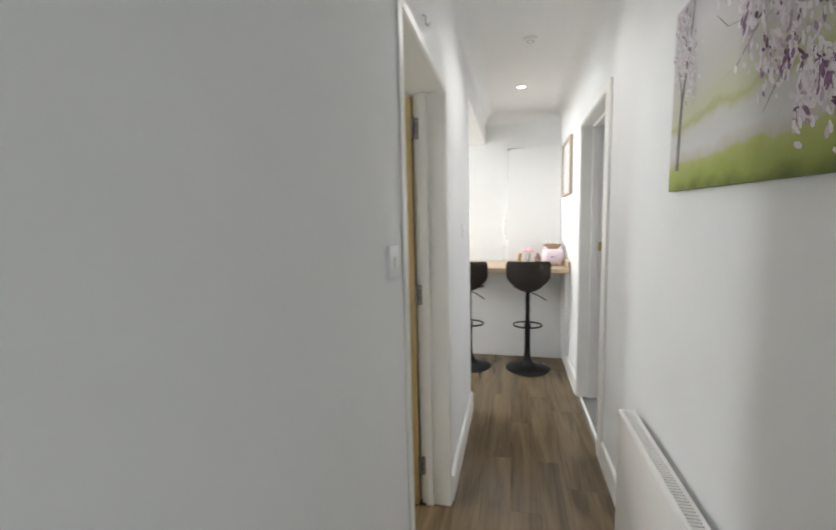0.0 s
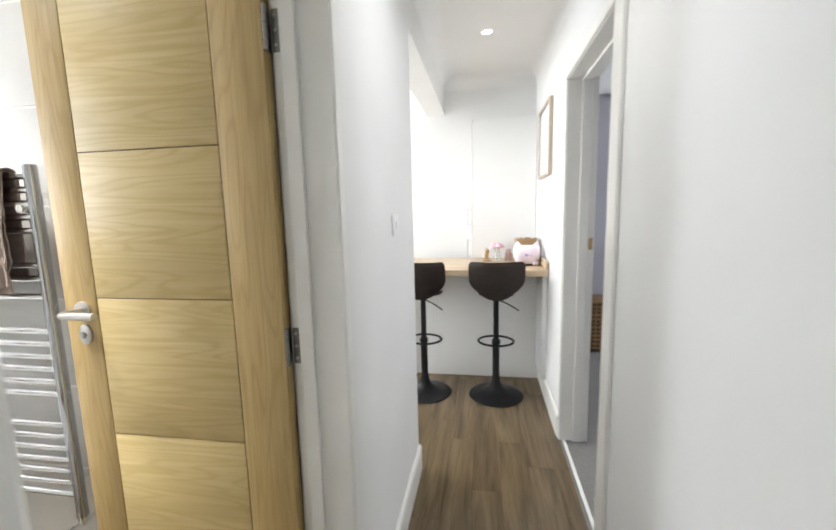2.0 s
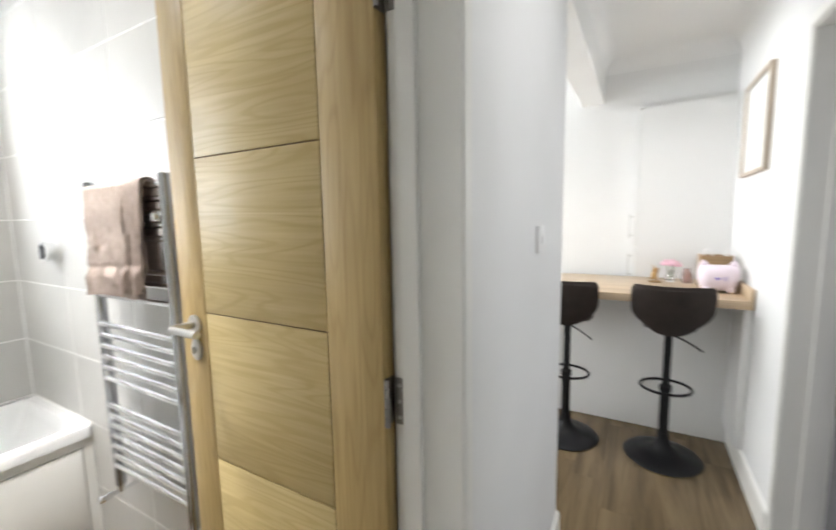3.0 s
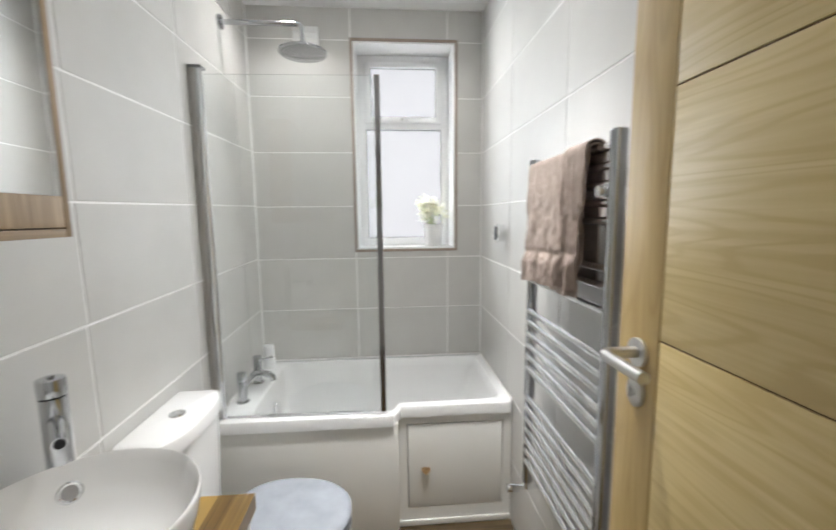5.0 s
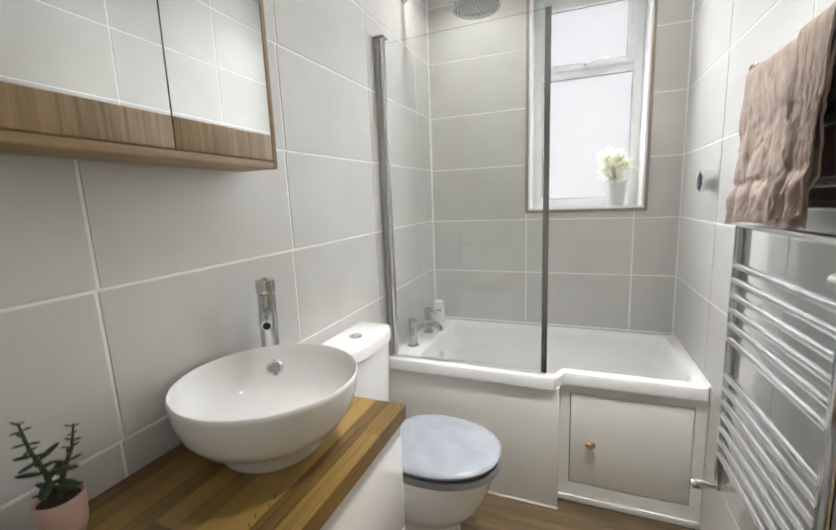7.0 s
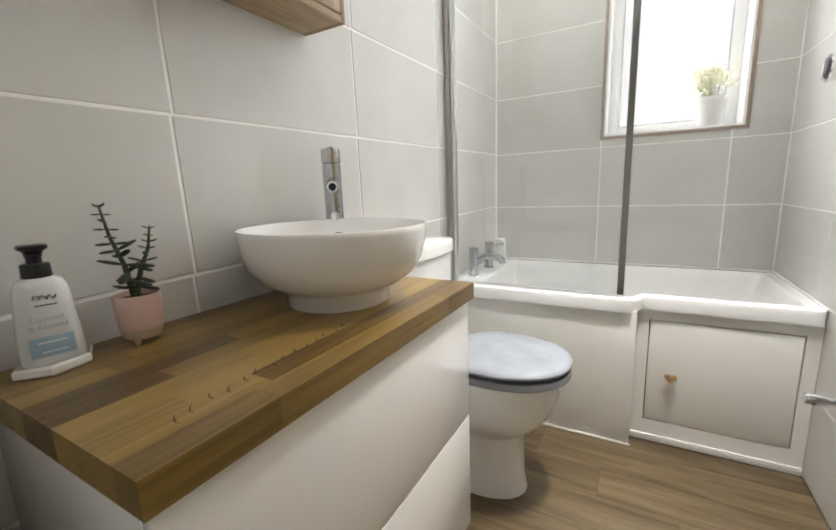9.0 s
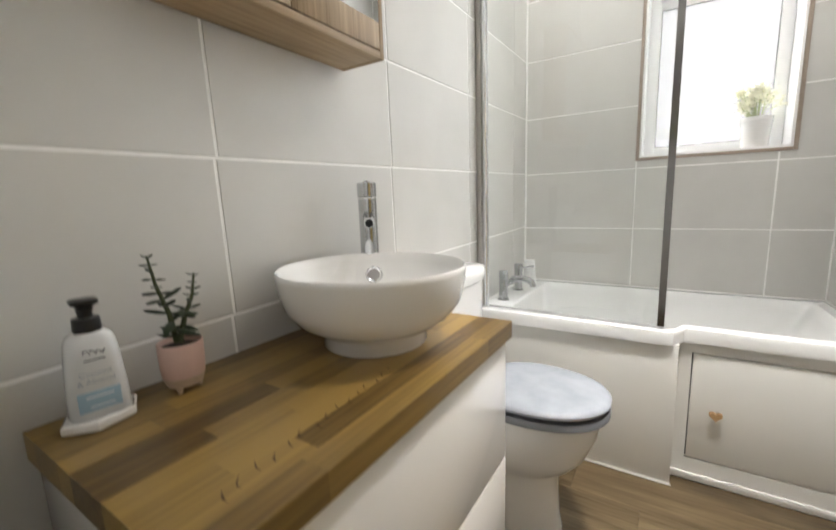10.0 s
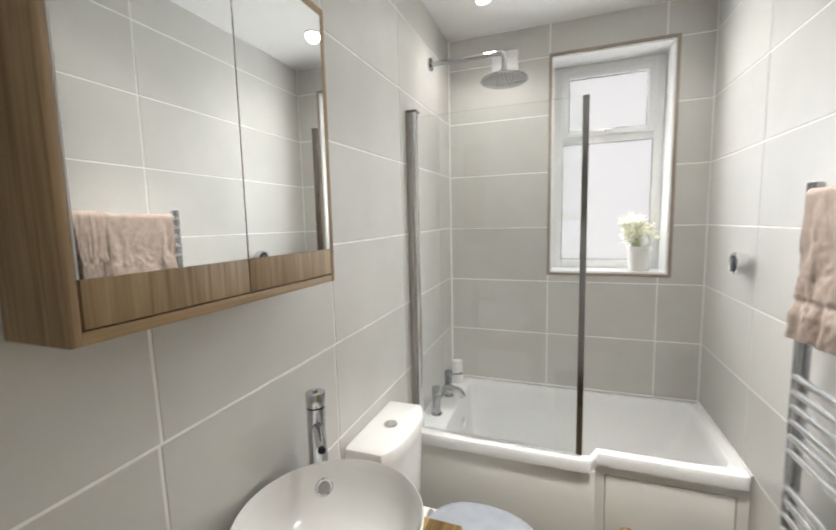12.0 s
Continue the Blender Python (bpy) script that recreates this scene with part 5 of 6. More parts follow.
def soap_dispenser():
    x, y, z = -0.468, 1.075, 0.8003
    dish = thing("soap_tray", x, y, z, "white hexagonal soap tray on the worktop", "soap tray")
    bm = bmesh.new()
    lathe(bm, [(0, 0), (0.047, 0), (0.050, 0.003), (0.050, 0.011), (0.0465, 0.014), (0.044, 0.011), (0, 0.011)], 6, (x, y, z), 1, 0.8, Matrix.Rotation(radians(12), 4, "Z"))
    part("tray", bm, CERAMIC, dish, "", False)
    s = thing("soap_dispenser", x, y, z + 0.0115, "clear soap bottle with a black pump and blue label", "soap dispenser")
    s.matrix_basis = pose(x, y, z + 0.0115)
    bm = bmesh.new()
    rings = []
    for h, w, d in ((0, 0.067, 0.044), (0.004, 0.071, 0.048), (0.04, 0.068, 0.047), (0.08, 0.062, 0.045), (0.104, 0.057, 0.042), (0.113, 0.049, 0.036), (0.118, 0.034, 0.03)):
        rings.append([(px, py, h) for px, py in rounded(w, d, min(w, d) * 0.42)])
    loft(bm, rings)
    bottle_m = bpy.data.materials.new("milky_soap_bottle")
    bottle_m.use_nodes = True
    bb = bottle_m.node_tree.nodes["Principled BSDF"]
    bb.inputs["Base Color"].default_value = (0.78, 0.79, 0.79, 1)
    bb.inputs["Roughness"].default_value = 0.18
    bb.inputs["Transmission Weight"].default_value = 0.12
    spin = Matrix.Translation((x, y, z + 0.0115)) @ Matrix.Rotation(radians(-10), 4, "Z")

    def put(name, mesh, m, parent, label=""):
        bmesh.ops.transform(mesh, matrix=spin, verts=mesh.verts)
        return part(name, mesh, m, parent, label)

    bottle = put("bottle", bm, bottle_m, s)
    black = mat("black_plastic", (0.01, 0.01, 0.01), 0.3)
    bm = bmesh.new()
    rod(bm, (0, 0, 0.1175), (0, 0, 0.137), 0.0165, 0.0155, seg=26, cap=0.002)
    rod(bm, (0, 0, 0.136), (0, 0, 0.147), 0.0085, seg=18)
    loft(bm, [[(px, py + 0.004 * (k - 0.6), h) for px, py in rounded(0.030 * k, 0.034 * k, 0.0085 * k)] for h, k in ((0.1465, 0.62), (0.150, 0.60), (0.1535, 0.72), (0.1565, 1.0), (0.1605, 1.04), (0.162, 0.95))])
    put("pump", bm, black, s, "black plastic pump")
    blue = mat("pale_blue_label", (0.33, 0.47, 0.58), 0.4, noise_scale=40, vary=0.05)
    put("label", boxes((-0.022, 0.025, 0.0228, 0.0243, 0.012, 0.040), bevel=0.001), blue, bottle, "pale blue label")
    bars = mat("white_print", (0.75, 0.76, 0.78), 0.4)
    put("label_print", boxes((-0.014, 0.016, 0.0242, 0.0246, 0.031, 0.033), (-0.014, 0.013, 0.0242, 0.0246, 0.018, 0.0195)), bars, bottle)
    ink = mat("navy_print", (0.03, 0.035, 0.07), 0.4)
    bm = bmesh.new()
    tube(bm, [(-0.012 + 0.0024 * k + 0.0012 * math.sin(2.2 * k), 0.0225, 0.091 + 0.0034 * math.cos(2.2 * k) + 0.0004 * k) for k in range(11)], 0.0007, 6)
    box(bm, -0.011, 0.012, 0.0222, 0.0227, 0.0815, 0.0832)
    put("maker_mark", bm, ink, bottle, "dark printed mark")
    for line, h in (("Coconut", 0.061), ("& Almond", 0.050)):
        cu = bpy.data.curves.new("lettering", "FONT")
        cu.body, cu.size, cu.extrude, cu.align_x = line, 0.0100, 0.0002, "CENTER"
        tmp = new("lettering_source", cu)
        me = bpy.data.meshes.new_from_object(tmp.evaluated_get(bpy.context.evaluated_depsgraph_get()))
        bpy.data.objects.remove(tmp)
        bm = bmesh.new()
        bm.from_mesh(me)
        bmesh.ops.transform(bm, matrix=Matrix.Translation((0.002, 0.0236, h)) @ Matrix.Rotation(radians(180), 4, "Z") @ Matrix.Rotation(radians(90), 4, "X"), verts=bm.verts)
        put("lettering", bm, mat("grey_print", (0.36, 0.40, 0.46), 0.4), bottle)


soap_dispenser()


def succulent():
    x, y, z = -0.578, 1.086, 0.8003
    p = thing("potted_succulent", x, y, z, "jade succulent in a pink pot with small feet", "potted plant")
    pink, sand = mat("dusty_pink_ceramic", (0.60, 0.41, 0.35), 0.5, noise_scale=30, vary=0.05), mat("sand_ceramic", (0.52, 0.40, 0.30), 0.55, noise_scale=60, vary=0.08)
    bm = bmesh.new()
    lathe(bm, [(0.0305, 0.026), (0.0320, 0.042), (0.0328, 0.079), (0.0320, 0.081), (0.0300, 0.080), (0.0290, 0.071), (0, 0.071)], 36, (x, y, z))
    pot = part("pot", bm, pink, p, "dusty pink glazed pot")
    bm = bmesh.new()
    lathe(bm, [(0, 0.01), (0.024, 0.01), (0.0275, 0.016), (0.0306, 0.026), (0.0298, 0.027), (0, 0.028)], 36, (x, y, z))
    part("pot_base", bm, sand, pot, "unglazed sand band")
    for k in range(3):
        a = radians(40 + 120 * k)
        bm = bmesh.new()
        rod(bm, (x + 0.02 * math.cos(a), y + 0.02 * math.sin(a), z), (x + 0.021 * math.cos(a), y + 0.021 * math.sin(a), z + 0.013), 0.0035, 0.006, seg=12)
        part("foot", bm, sand, pot)
    bm = bmesh.new()
    lathe(bm, [(0, 0.0745), (0.015, 0.0735), (0.0289, 0.0722), (0.0289, 0.0716), (0, 0.0716)], 24, (x, y, z))
    part("soil", bm, mat("dark_soil", (0.03, 0.02, 0.014), 0.9, noise_scale=150, vary=0.4, bump=0.6, bump_scale=300), p)
    green, stemc = mat("jade_leaf", (0.022, 0.036, 0.014), 0.4, noise_scale=90, vary=0.3), mat("jade_stem", (0.055, 0.07, 0.028), 0.6)
    rnd = random.Random(4)

    def shoot(points, sizes):
        bm = bmesh.new()
        tube(bm, points, [0.005 - 0.0035 * k / (len(points) - 1) for k in range(len(points))], 8)
        part("stem", bm, stemc, p)
        pts = [Vector(q) for q in points]
        n = len(sizes)
        for i, (size, f) in enumerate(sizes):
            k = f * (len(pts) - 1)
            q = pts[int(k)].lerp(pts[min(int(k) + 1, len(pts) - 1)], k - int(k))
            for side in (0, math.pi):
                a = i * 1.9 + side + rnd.uniform(-0.3, 0.3)
                tilt = radians(rnd.uniform(-28, 24)) - (0.25 if f > 0.85 else 0)
                l = 0.90 * size * rnd.uniform(0.85, 1.15)
                m = Matrix.Translation(q) @ Matrix.Rotation(a, 4, "Z") @ Matrix.Rotation(tilt, 4, "Y") @ Matrix.Translation((l * 0.52, 0, 0)) @ Matrix.Diagonal((l * 0.5, l * 0.19, l * 0.085, 1))
                b2 = bmesh.new()
                bmesh.ops.create_uvsphere(b2, u_segments=12, v_segments=7, radius=1, matrix=m)
                part("leaf", b2, green, p)

    shoot([(x + 0.004, y, z + 0.08), (x + 0.012, y + 0.004, z + 0.13), (x + 0.024, y + 0.002, z + 0.175), (x + 0.03, y, z + 0.222)], [(0.030, 0.06), (0.036, 0.15), (0.040, 0.24), (0.040, 0.33), (0.036, 0.42), (0.032, 0.5), (0.026, 0.58), (0.020, 0.66), (0.019, 0.74), (0.018, 0.82), (0.017, 0.9), (0.014, 0.97)])
    shoot([(x + 0.002, y + 0.004, z + 0.08), (x - 0.010, y + 0.006, z + 0.12), (x - 0.026, y + 0.004, z + 0.15), (x - 0.034, y + 0.002, z + 0.185)], [(0.034, 0.1), (0.034, 0.22), (0.032, 0.34), (0.026, 0.45), (0.021, 0.56), (0.018, 0.66), (0.016, 0.76), (0.014, 0.86), (0.012, 0.96)])


succulent()

CAB_WOOD = wood("brown_oak_cabinet", (0.175, 0.105, 0.046), (0.47, 0.335, 0.19), "z", 1.5, 0.5, 0.12, 0.25, 0.38)
CAB_LONG = wood("brown_oak_cabinet_board", (0.22, 0.14, 0.066), (0.45, 0.32, 0.18), "x", 1.4, 0.5, 0.1, 0.2, 0.4)


def mirror_cabinet():
    xa, xb, ya, yb, za, zb = -1.083, -0.535, SINK + 0.001, 1.146, 1.417, 2.03
    c = thing("mirror_cabinet", -0.81, SINK, za, "oak bathroom wall cabinet with two mirrored doors", "mirror cabinet")
    for r in ((xa, xa + 0.014, za, zb), (xb - 0.014, xb, za, zb)):
        part("side", boxes((r[0], r[1], ya, yb, r[2], r[3]), bevel=0.0012), CAB_WOOD, c)
    part("bottom", boxes((xa + 0.014, xb - 0.014, ya, yb, za, za + 0.016), bevel=0.0012), CAB_LONG, c)
    part("top", boxes((xa + 0.014, xb - 0.014, ya, yb, zb - 0.016, zb), bevel=0.0012), CAB_LONG, c)
    part("back", boxes((xa + 0.014, xb - 0.014, ya, ya + 0.01, za + 0.016, zb - 0.016)), CAB_LONG, c)
    # solid near-black block puts the cabinet's inner shade into colour
    part("shadow_gap", boxes((xa + 0.0145, xb - 0.0145, ya + 0.02, yb - 0.018, za + 0.017, zb - 0.017)), mat("interior_shade", (0.02, 0.014, 0.01), 0.9), c, "near-black block standing for shade behind the doors", False)
    # white strip paints the bright glint along the mirror's edge
    part("mirror_edge", boxes((xb - 0.0162, xb - 0.0143, yb - 0.004, yb + 0.0003, 1.4945, zb - 0.0185)), PLASTIC, c, "white strip imitating light on the polished edge", False)
    mirror = mat("mirror_silver", (0.9, 0.91, 0.90), 0.01, 1.0)
    for a, b in ((xa + 0.0165, -0.8115), (-0.8085, xb - 0.0165)):
        d = part("door", boxes((a, b, yb - 0.016, yb - 0.003, za + 0.0185, zb - 0.0185)), CAB_LONG, c, "", False)
        part("lower_rail", boxes((a, b, yb - 0.003, yb + 0.001, za + 0.0185, 1.494), bevel=0.0006), CAB_WOOD, d)
        part("mirror", boxes((a, b, yb - 0.003, yb + 0.0005, 1.4945, zb - 0.0185)), mirror, d, "silvered mirror glass", False)


mirror_cabinet()


# ---- bathroom: toilet ----
def toilet():
    cx = -1.474
    t = thing("toilet", cx, 1.35, 0, "white close-coupled toilet with a grey seat lid", "toilet")

    def egg(cy, hw, back, front, z, n=40, p=2.2):
        ring = []
        z += 0.042 * min(1.0, max(0.0, (z - 0.1) / 0.2))
        for k in range(n):
            a = 2 * math.pi * k / n
            c, s = math.cos(a), math.sin(a)
            px = hw * math.copysign(abs(c) ** (2 / p), c)
            py = (front if s > 0 else back) * math.copysign(abs(s) ** (2 / p), s)
            ring.append((cx + px, cy + py, z))
        return ring

    bm = bmesh.new()
    loft(bm, [egg(1.33, 0.104, 0.20, 0.165, 0.001), egg(1.33, 0.102, 0.20, 0.162, 0.02), egg(1.33, 0.098, 0.20, 0.155, 0.06), egg(1.33, 0.096, 0.20, 0.152, 0.12), egg(1.33, 0.095, 0.20, 0.150, 0.19), egg(1.333, 0.099, 0.20, 0.157, 0.20), egg(1.345, 0.122, 0.205, 0.184, 0.224), egg(1.36, 0.142, 0.215, 0.204, 0.262), egg(1.375, 0.156, 0.22, 0.216, 0.32), egg(1.38, 0.16, 0.216, 0.22, 0.385), egg(1.38, 0.157, 0.225, 0.217, 0.397)])
    part("pan", bm, CERAMIC, t)
    part("pan_ledge", boxes((cx - 0.165, cx + 0.165, SINK + 0.01, 1.24, 0.382, 0.44), bevel=0.02), CERAMIC, t)
    grey = mat("grey_painted_seat", (0.30, 0.315, 0.35), 0.25, noise_scale=14, vary=0.10, coat=0.3)
    # the lid's grey made darker, for the shade that falls beneath it
    dark = mat("shaded_seat_grey", (0.19, 0.197, 0.215), 0.25)
    bm = bmesh.new()
    loft(bm, [egg(1.39, 0.171, 0.17, 0.228, 0.394), egg(1.39, 0.177, 0.175, 0.235, 0.398), egg(1.39, 0.177, 0.175, 0.235, 0.414), egg(1.39, 0.173, 0.172, 0.231, 0.419)])
    part("seat", bm, dark, t, "grey seat ring darkened like shade under the lid")
    bm = bmesh.new()
    loft(bm, [egg(1.39, 0.170, 0.17, 0.226, 0.4305), egg(1.39, 0.178, 0.178, 0.235, 0.434), egg(1.39, 0.179, 0.179, 0.236, 0.441), egg(1.39, 0.174, 0.175, 0.231, 0.4475), egg(1.39, 0.165, 0.16, 0.216, 0.451), egg(1.39, 0.10, 0.10, 0.14, 0.453)])
    part("lid", bm, grey, t, "smooth grey lid")
    for s in (-1, 1):
        bm = bmesh.new()
        rod(bm, (cx + s * 0.07 - 0.025, 1.212, 0.474), (cx + s * 0.07 + 0.025, 1.212, 0.474), 0.011, seg=16, cap=0.002)
        rod(bm, (cx + s * 0.07, 1.212, 0.439), (cx + s * 0.07, 1.212, 0.472), 0.009, seg=14)
        part("hinge", bm, CHROME, t)
        bm = bmesh.new()
        rod(bm, (cx + s * 0.06, 1.59, 0.463), (cx + s * 0.06, 1.59, 0.4685), 0.008, seg=12)
        part("bumper", bm, PLASTIC, t)

    def dee(w, d, bulge, z, grow=0.0):
        ring = [(cx + w / 2 + grow, SINK + 0.004, z)]
        for k in range(15):
            u = 1 - 2 * k / 14
            ring.append((cx + (w / 2 + grow) * (abs(u) ** 0.75) * (1 if u > 0 else -1), SINK + 0.004 + d + grow - bulge * abs(u) ** 2.6, z))
        ring.append((cx - w / 2 - grow, SINK + 0.004, z))
        return ring

    bm = bmesh.new()
    loft(bm, [dee(0.31, 0.145, 0.035, 0.4395), dee(0.325, 0.15, 0.035, 0.452), dee(0.345, 0.158, 0.04, 0.70), dee(0.348, 0.16, 0.04, 0.798)])
    cis = part("cistern", bm, CERAMIC, t)
    bm = bmesh.new()
    loft(bm, [dee(0.348, 0.16, 0.04, 0.799, 0.004), dee(0.348, 0.16, 0.04, 0.803, 0.008), dee(0.348, 0.16, 0.04, 0.833, 0.008), dee(0.348, 0.16, 0.04, 0.842, 0.004), dee(0.348, 0.16, 0.04, 0.846, -0.006)])
    part("cistern_lid", bm, CERAMIC, cis)
    bm = bmesh.new()
    lathe(bm, [(0, 0.006), (0.011, 0.006), (0.012, 0.004), (0.0125, 0.006), (0.022, 0.006), (0.024, 0.003), (0.024, 0)], 32, (cx, 1.10, 0.846))
    part("flush_button", bm, CHROME, cis, "round chrome flush button")


toilet()


# ---- bathroom: towel radiator ----
def towel_radiator():
    xa, xb, y = -1.553, -1.078, 2.25
    rad = thing("towel_radiator", (xa + xb) / 2, y, 0.45, "chrome ladder towel radiator on the tiled wall", "towel radiator")
    # uprights coloured darker than the rungs to imitate dark reflections
    shade_tone_chrome = mat("shaded_chrome", (0.50, 0.51, 0.53), 0.12, 1.0)
    for x in (xa, xb):
        bm = bmesh.new()
        ring = lambda z, s=1.0: [(x + 0.0165 * s * math.cos(radians(a)), y + 0.0 + 0.0205 * s * math.sin(radians(a)) * (1.0 if a <= 180 else 0.75), z) for a in range(0, 360, 15)]
        loft(bm, [ring(0.488, 0.85), ring(0.49), ring(1.625), ring(1.629, 0.85)])
        part("upright", bm, shade_tone_chrome, rad)
    zs = [1.595, 1.555, 1.515, 1.475, 1.435, 1.33, 1.29, 1.235] + [1.125 - 0.041 * k for k in range(6)] + [0.815 - 0.040 * k for k in range(7)]
    for z in zs:
        bm = bmesh.new()
        rod(bm, (xa, y - 0.006, z), (xb, y - 0.006, z), 0.0105, seg=18)
        part("rung", bm, CHROME, rad)
    for x in (xa, xb):
        for z in (1.54, 0.62):
            bm = bmesh.new()
            rod(bm, (x, y, z), (x, RADW, z), 0.009, seg=14)
            rod(bm, (x, RADW - 0.006, z), (x, RADW, z), 0.018, seg=18)
            part("wall_bracket", bm, CHROME, rad)
    for x, s in ((xa, -1), (xb, 1)):
        bm = bmesh.new()
        rod(bm, (x, y, 0.495), (x, y, 0.462), 0.012, seg=16)
        rod(bm, (x - 0.0, y - 0.055, 0.466), (x, RADW, 0.466), 0.0085, seg=16)
        v = part("valve", bm, CHROME, rad, "chrome angled valve")
        bm = bmesh.new()
        rod(bm, (x, y - 0.03, 0.466), (x, y - 0.075, 0.466), 0.0145, seg=20, cap=0.003)
        part("valve_cap", bm, CHROME, v)
    bm = bmesh.new()
    rod(bm, (xb - 0.02, y - 0.004, 1.50), (xb - 0.02, y - 0.03, 1.50), 0.013, seg=18, cap=0.002)
    part("bleed_valve", bm, CHROME, rad)


towel_radiator()


def towel():
    x0, x1, y, top = -1.522, -1.142, 2.244, 1.595
    t = thing("towel", (x0 + x1) / 2, y, top, "taupe cotton towel draped over the radiator rung", "towel")
    r = 0.018

    def sheet(xa, xb, front, back, lift, seed):
        rnd = random.Random(seed)
        ph = [rnd.uniform(0, 6.28) for _ in range(6)]
        prof = [(y + 0.017 + lift * 0.3, top - back * k / 8) for k in range(8, 0, -1)]
        prof += [(y - 0.006 + (r + lift) * math.cos(math.pi * k / 8), top + (r + lift) * math.sin(math.pi * k / 8)) for k in range(9)]
        prof += [(y - 0.006 - r - lift - 0.004 * k / 60, top - front * k / 60) for k in range(1, 61)]
        nx = 90
        bm = bmesh.new()
        rows = []
        for j, (py, pz) in enumerate(prof):
            down = max(0.0, (top - pz) / front)
            row = []
            for i in range(nx + 1):
                u = i / nx
                soft = (0.010 * noise.noise((u * 4.2, down * 2.2, seed)) + 0.006 * noise.noise((u * 11.0, down * 5.0, seed + 5.0)) + 0.0035 * noise.noise((u * 26.0, down * 20.0, seed + 9.0))) * min(1.0, 0.3 + 1.5 * down)
                fold = soft + (0.006 * math.sin(9.5 * u + ph[0] + 1.2 * down) + 0.003 * math.sin(21 * u + ph[1] - 2.0 * down) + 0.0015 * math.sin(44 * u + ph[2])) * (0.15 + 1.1 * down) if j > 12 else 0.0
                band = (0.009 * max(0.0, min(1.0, (down - 0.74) / 0.08)) * (0.7 + 0.6 * math.sin(31 * u + ph[3] + 2.5 * noise.noise((u * 5.0, 0.0, seed)))) - 0.003 * math.exp(-((down - 0.73) / 0.02) ** 2)) if j > 12 else 0.0
                narrow = 0.010 * math.sin(2.6 * down) * (1 - 2 * u) - 0.016 * down ** 2 * (1 - u)
                sag = 0.014 * u * down + 0.004 * math.sin(7 * u + ph[4]) * down
                row.append(bm.verts.new((xa + (xb - xa) * u + narrow, min(py - abs(fold) - band, py + 0.001) if j > 12 else py, pz + sag * (1 if j > 12 else 0))))
            rows.append(row)
        for a, b in zip(rows, rows[1:]):
            for i in range(nx):
                bm.faces.new((a[i], a[i + 1], b[i + 1], b[i]))
        bmesh.ops.recalc_face_normals(bm, faces=bm.faces)
        bmesh.ops.solidify(bm, geom=bm.faces[:], thickness=0.004)
        return bm

    cotton = mat("taupe_cotton", (0.345, 0.275, 0.235), 0.95, noise_scale=40, vary=0.12, bump=0.8, bump_scale=420)
    part("cloth", sheet(x0, x1, 0.355, 0.30, 0.0, 2), cotton, t)
    part("folded_layer", sheet(x0 + 0.268, x1 + 0.004, 0.335, 0.1, 0.008, 6), cotton, t)


towel()
stat = thing("thermostat_dial", -2.127, RADW, 1.366, "round chrome-rimmed shower control dial on tiles", "shower control")
turn = Matrix.Rotation(radians(90), 4, "X")
bm = bmesh.new()
lathe(bm, [(0, 0), (0.040, 0), (0.040, 0.02), (0.043, 0.024), (0.043, 0.040), (0.040, 0.0435), (0.034, 0.041), (0, 0.041)], 36, (-2.127, RADW, 1.366), 1, 1, turn)
part("rim", bm, CHROME, stat)
bm = bmesh.new()
lathe(bm, [(0, 0.040), (0.033, 0.040), (0.033, 0.0425), (0, 0.0435)], 32, (-2.127, RADW, 1.366), 1, 1, turn)
part("face", bm, mat("dark_glass_face", (0.02, 0.021, 0.024), 0.45, spec=0.2), stat, "dark glass face")
bm = bmesh.new()
lathe(bm, [(0, 0.0425), (0.018, 0.0425), (0.018, 0.046), (0.015, 0.0475), (0, 0.048)], 28, (-2.127, RADW, 1.366), 1, 1, turn)
part("button", bm, mat("grey_metal_button", (0.10, 0.10, 0.105), 0.45, spec=0.3), stat, "dark round button")

# ---- bathroom tiles ----
ROWH, GAP = 0.302, 0.006
TILE_MESHES = {}


def tile_mesh(w, h, axis):
    """A tile w by h with eased edges, facing along the axis; alike tiles share a mesh."""
    key = (round(w, 4), round(h, 4), axis)
    if key not in TILE_MESHES:
        bm = bmesh.new()
        e, d = 0.0012, T + 0.004
        flat = [(-w / 2, -h / 2), (w / 2, -h / 2), (w / 2, h / 2), (-w / 2, h / 2)]
        rings = []
        for inset, depth in ((0, 0), (0, d - e), (e, d)):
            rings.append([(u - math.copysign(inset, u), depth, v - math.copysign(inset, v)) for u, v in flat])
        if axis == "x":
            rings = [[(b, a, c) for a, b, c in r] for r in rings]
        elif axis == "-x":
            rings = [[(-b, a, c) for a, b, c in r] for r in rings]
        elif axis == "-y":
            rings = [[(a, -b, c) for a, b, c in r] for r in rings]
        loft(bm, rings)
        bmesh.ops.recalc_face_normals(bm, faces=bm.faces)
        me = bpy.data.meshes.new("tile")
        bm.to_mesh(me)
        bm.free()
        me.materials.append(TILE)
        TILE_MESHES[key] = me
    return TILE_MESHES[key]


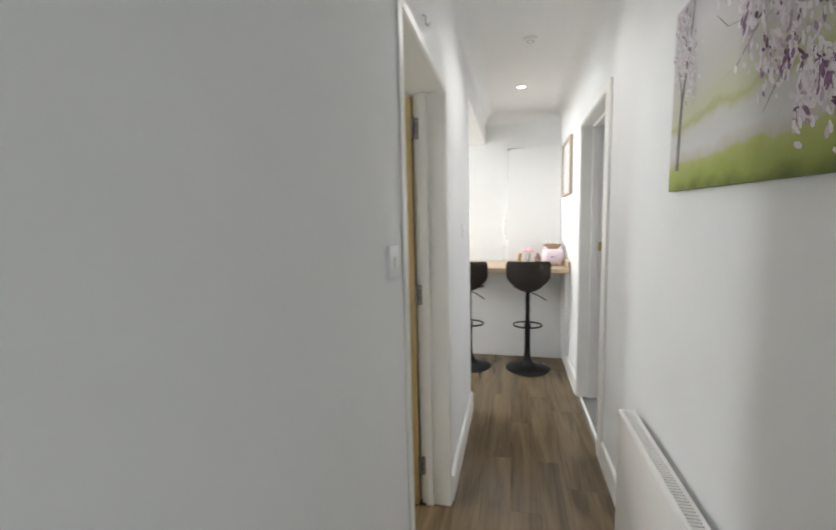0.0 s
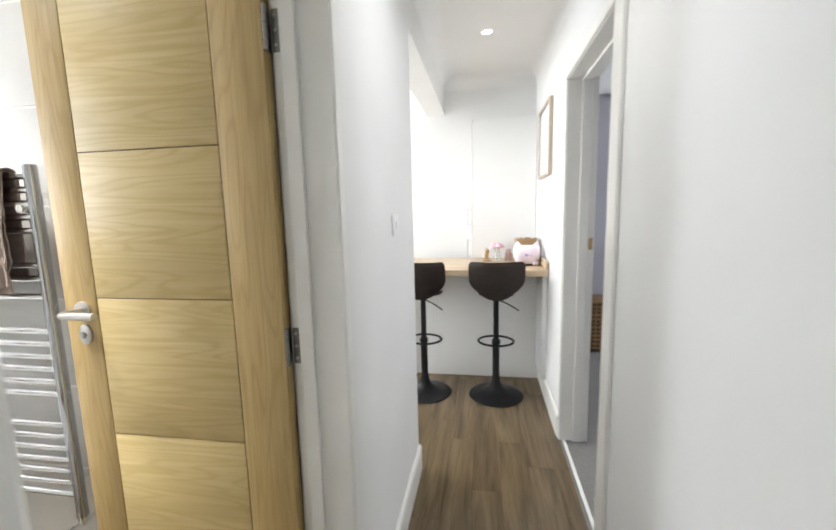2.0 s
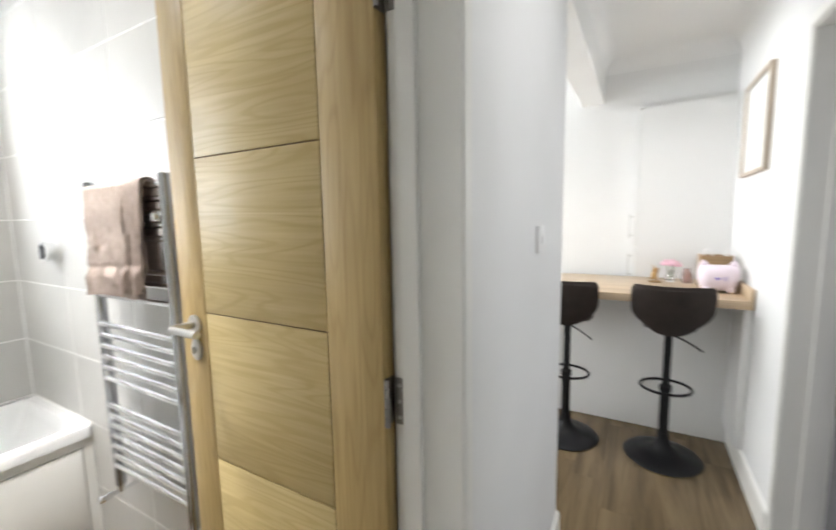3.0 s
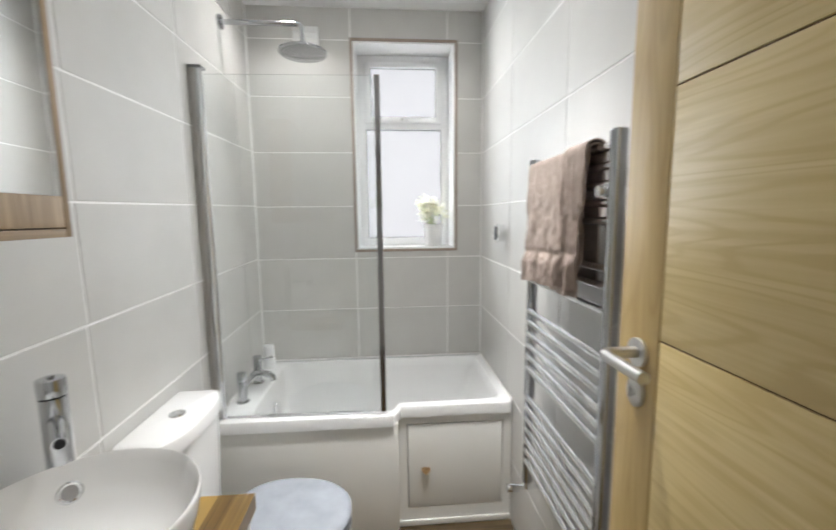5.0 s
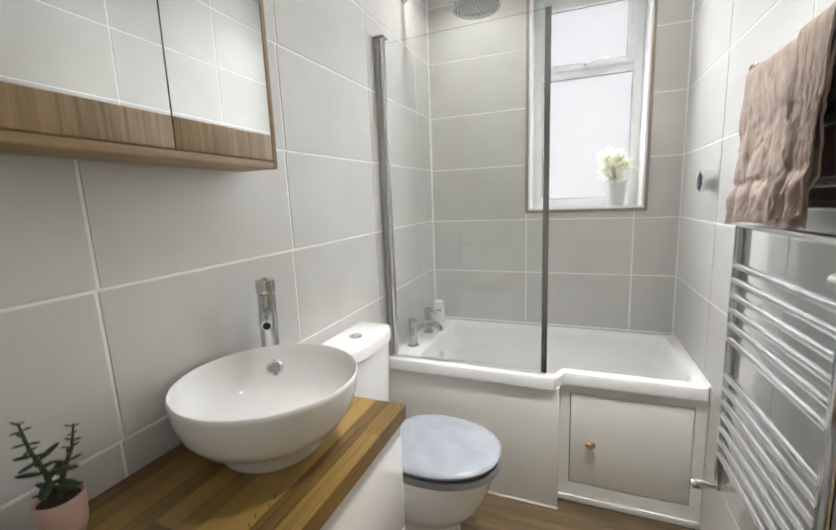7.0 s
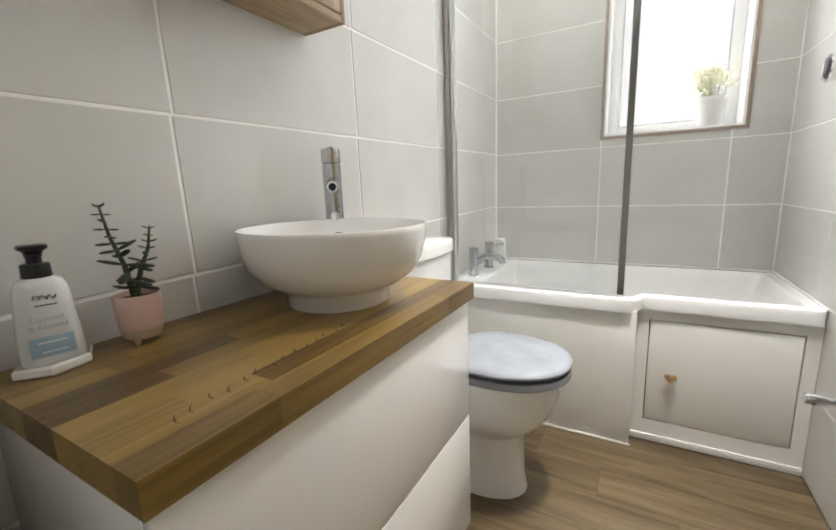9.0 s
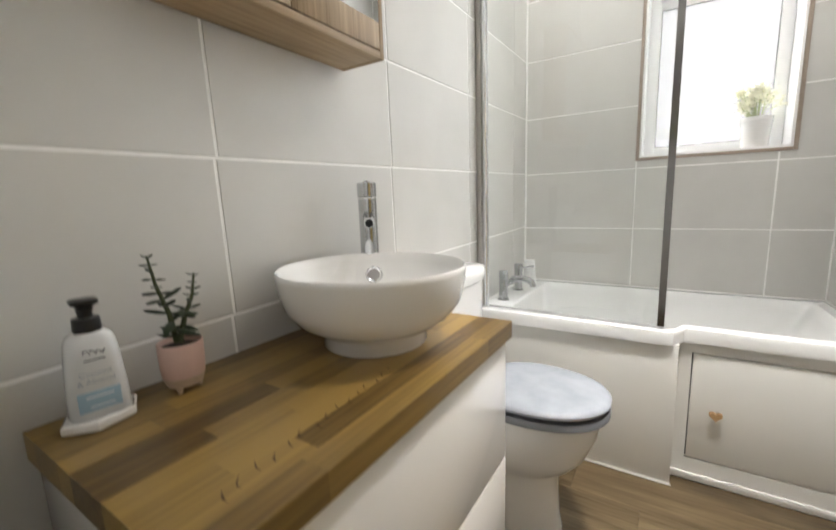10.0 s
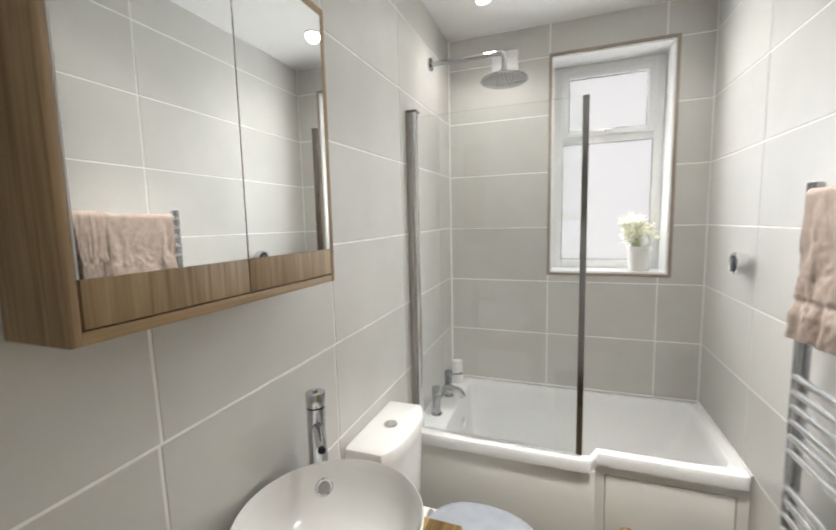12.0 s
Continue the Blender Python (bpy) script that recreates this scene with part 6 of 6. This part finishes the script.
def lay(wall, axis, face, joints, u0, u1, z1, row0, hole=None, slope=0.0):
    """Tiles one wall: joints are the upright lines, hole the opening (u, u, z, z)."""
    edges = sorted({u0, u1, *[j for j in joints if u0 < j < u1]})
    zs = [0.0] + [row0 + ROWH * k for k in range(1, 10) if row0 + ROWH * k < z1 - 0.01] + [z1]
    for a, b in zip(edges, edges[1:]):
        for c, d in zip(zs, zs[1:]):
            g = GAP / 2
            cells = [(a + g, b - g, c + g, d - g)]
            if hole:
                ha, hb, hc, hd = hole
                if a < hb and b > ha and c < hd and d > hc:
                    cells = [(a + g, min(b - g, ha), c + g, d - g), (max(a + g, hb), b - g, c + g, d - g),
                             (max(a + g, ha), min(b - g, hb), c + g, min(d - g, hc)), (max(a + g, ha), min(b - g, hb), max(c + g, hd), d - g)]
            for p, q, r, s in cells:
                if q - p < 0.004 or s - r < 0.004:
                    continue
                ob = new("tile", tile_mesh(q - p, s - r, axis))
                sign = -1 if axis.startswith("-") else 1
                at = face - sign * (T + 0.004)
                ob.location = (at, (p + q) / 2, (r + s) / 2) if "x" in axis else ((p + q) / 2, at, (r + s) / 2)
                if slope:
                    ob.location.z -= slope * (ob.location.x + 1.27)
                    ob.rotation_euler.y = math.atan(slope)
                ob.parent = wall


PITCH = 0.555
objs = bpy.data.objects
lay(objs["wall_sink"], "y", SINK, [-0.716 - PITCH * k for k in range(-1, 4)], WINW, BATH_IN, BATH_TOP, -0.018, None, 0.018)
lay(objs["wall_radiator"], "-y", RADW, [-0.935 - PITCH * k for k in range(-1, 4)], WINW, BATH_IN, BATH_TOP, 0.0)
lay(objs["wall_window"], "x", WINW, [1.58, 2.12], SINK, RADW, BATH_TOP, 0.0, (WIN_Y0 - 0.012, WIN_Y1 + 0.012, WIN_Z0 - 0.012, WIN_Z1 + 0.012))
lay(objs["wall_left"], "-x", BATH_IN, [1.3], SINK, DOOR_A - 0.03, BATH_TOP, -0.014)


setting("corner_grout", boxes((WINW, WINW + 0.006, RADW - 0.006, RADW, 0.605, BATH_TOP), (WINW, WINW + 0.009, SINK, SINK + 0.009, 0.605, BATH_TOP), bevel=0.002), GROUT, "white grout beads in the tiled corners", "grout")


# ---- floor planks ----
PLANKS = {}


def plank_mesh(w, l):
    key = (round(w, 4), round(l, 4))
    if key not in PLANKS:
        bm = bmesh.new()
        e, low = 0.0004, 0.0009
        loft(bm, [[(sx * (w / 2 - i), sy * (l / 2 - i), z) for sx, sy in ((-1, -1), (1, -1), (1, 1), (-1, 1))] for i, z in ((0, -0.0035), (0, -low), (e, 0.0))])
        bmesh.ops.recalc_face_normals(bm, faces=bm.faces)
        me = bpy.data.meshes.new("plank")
        bm.to_mesh(me)
        bm.free()
        me.materials.append(FLOOR)
        PLANKS[key] = me
    return PLANKS[key]


def planks(x0, x1, y0, y1, seed):
    rnd = random.Random(seed)
    w, length, g = 0.152, 0.92, 0.0003
    n = math.ceil((x1 - x0) / w - 1e-6)
    for r in range(n):
        a, b = x0 + r * w, min(x0 + (r + 1) * w, x1)
        if b - a < 0.01:
            continue
        y = y0
        first = rnd.choice((0.23, 0.46, 0.69, 0.92))
        while y < y1 - 1e-6:
            e = min(y + (first if y == y0 else length), y1)
            if e - y > 0.02:
                ob = new("plank", plank_mesh(b - a - g, e - y - g))
                ob.location = ((a + b) / 2, (y + e) / 2, 0.0)
                ob.parent = objs["floor"]
            y = e


planks(HALL_L, HALL_R, -2.1, 5.05, 1)
planks(-1.2, HALL_L, WALL_END, 4.66, 2)
planks(-2.0, BATH_IN, SINK, RADW, 3)
planks(BATH_IN, HALL_L, DOOR_A, DOOR_B, 4)
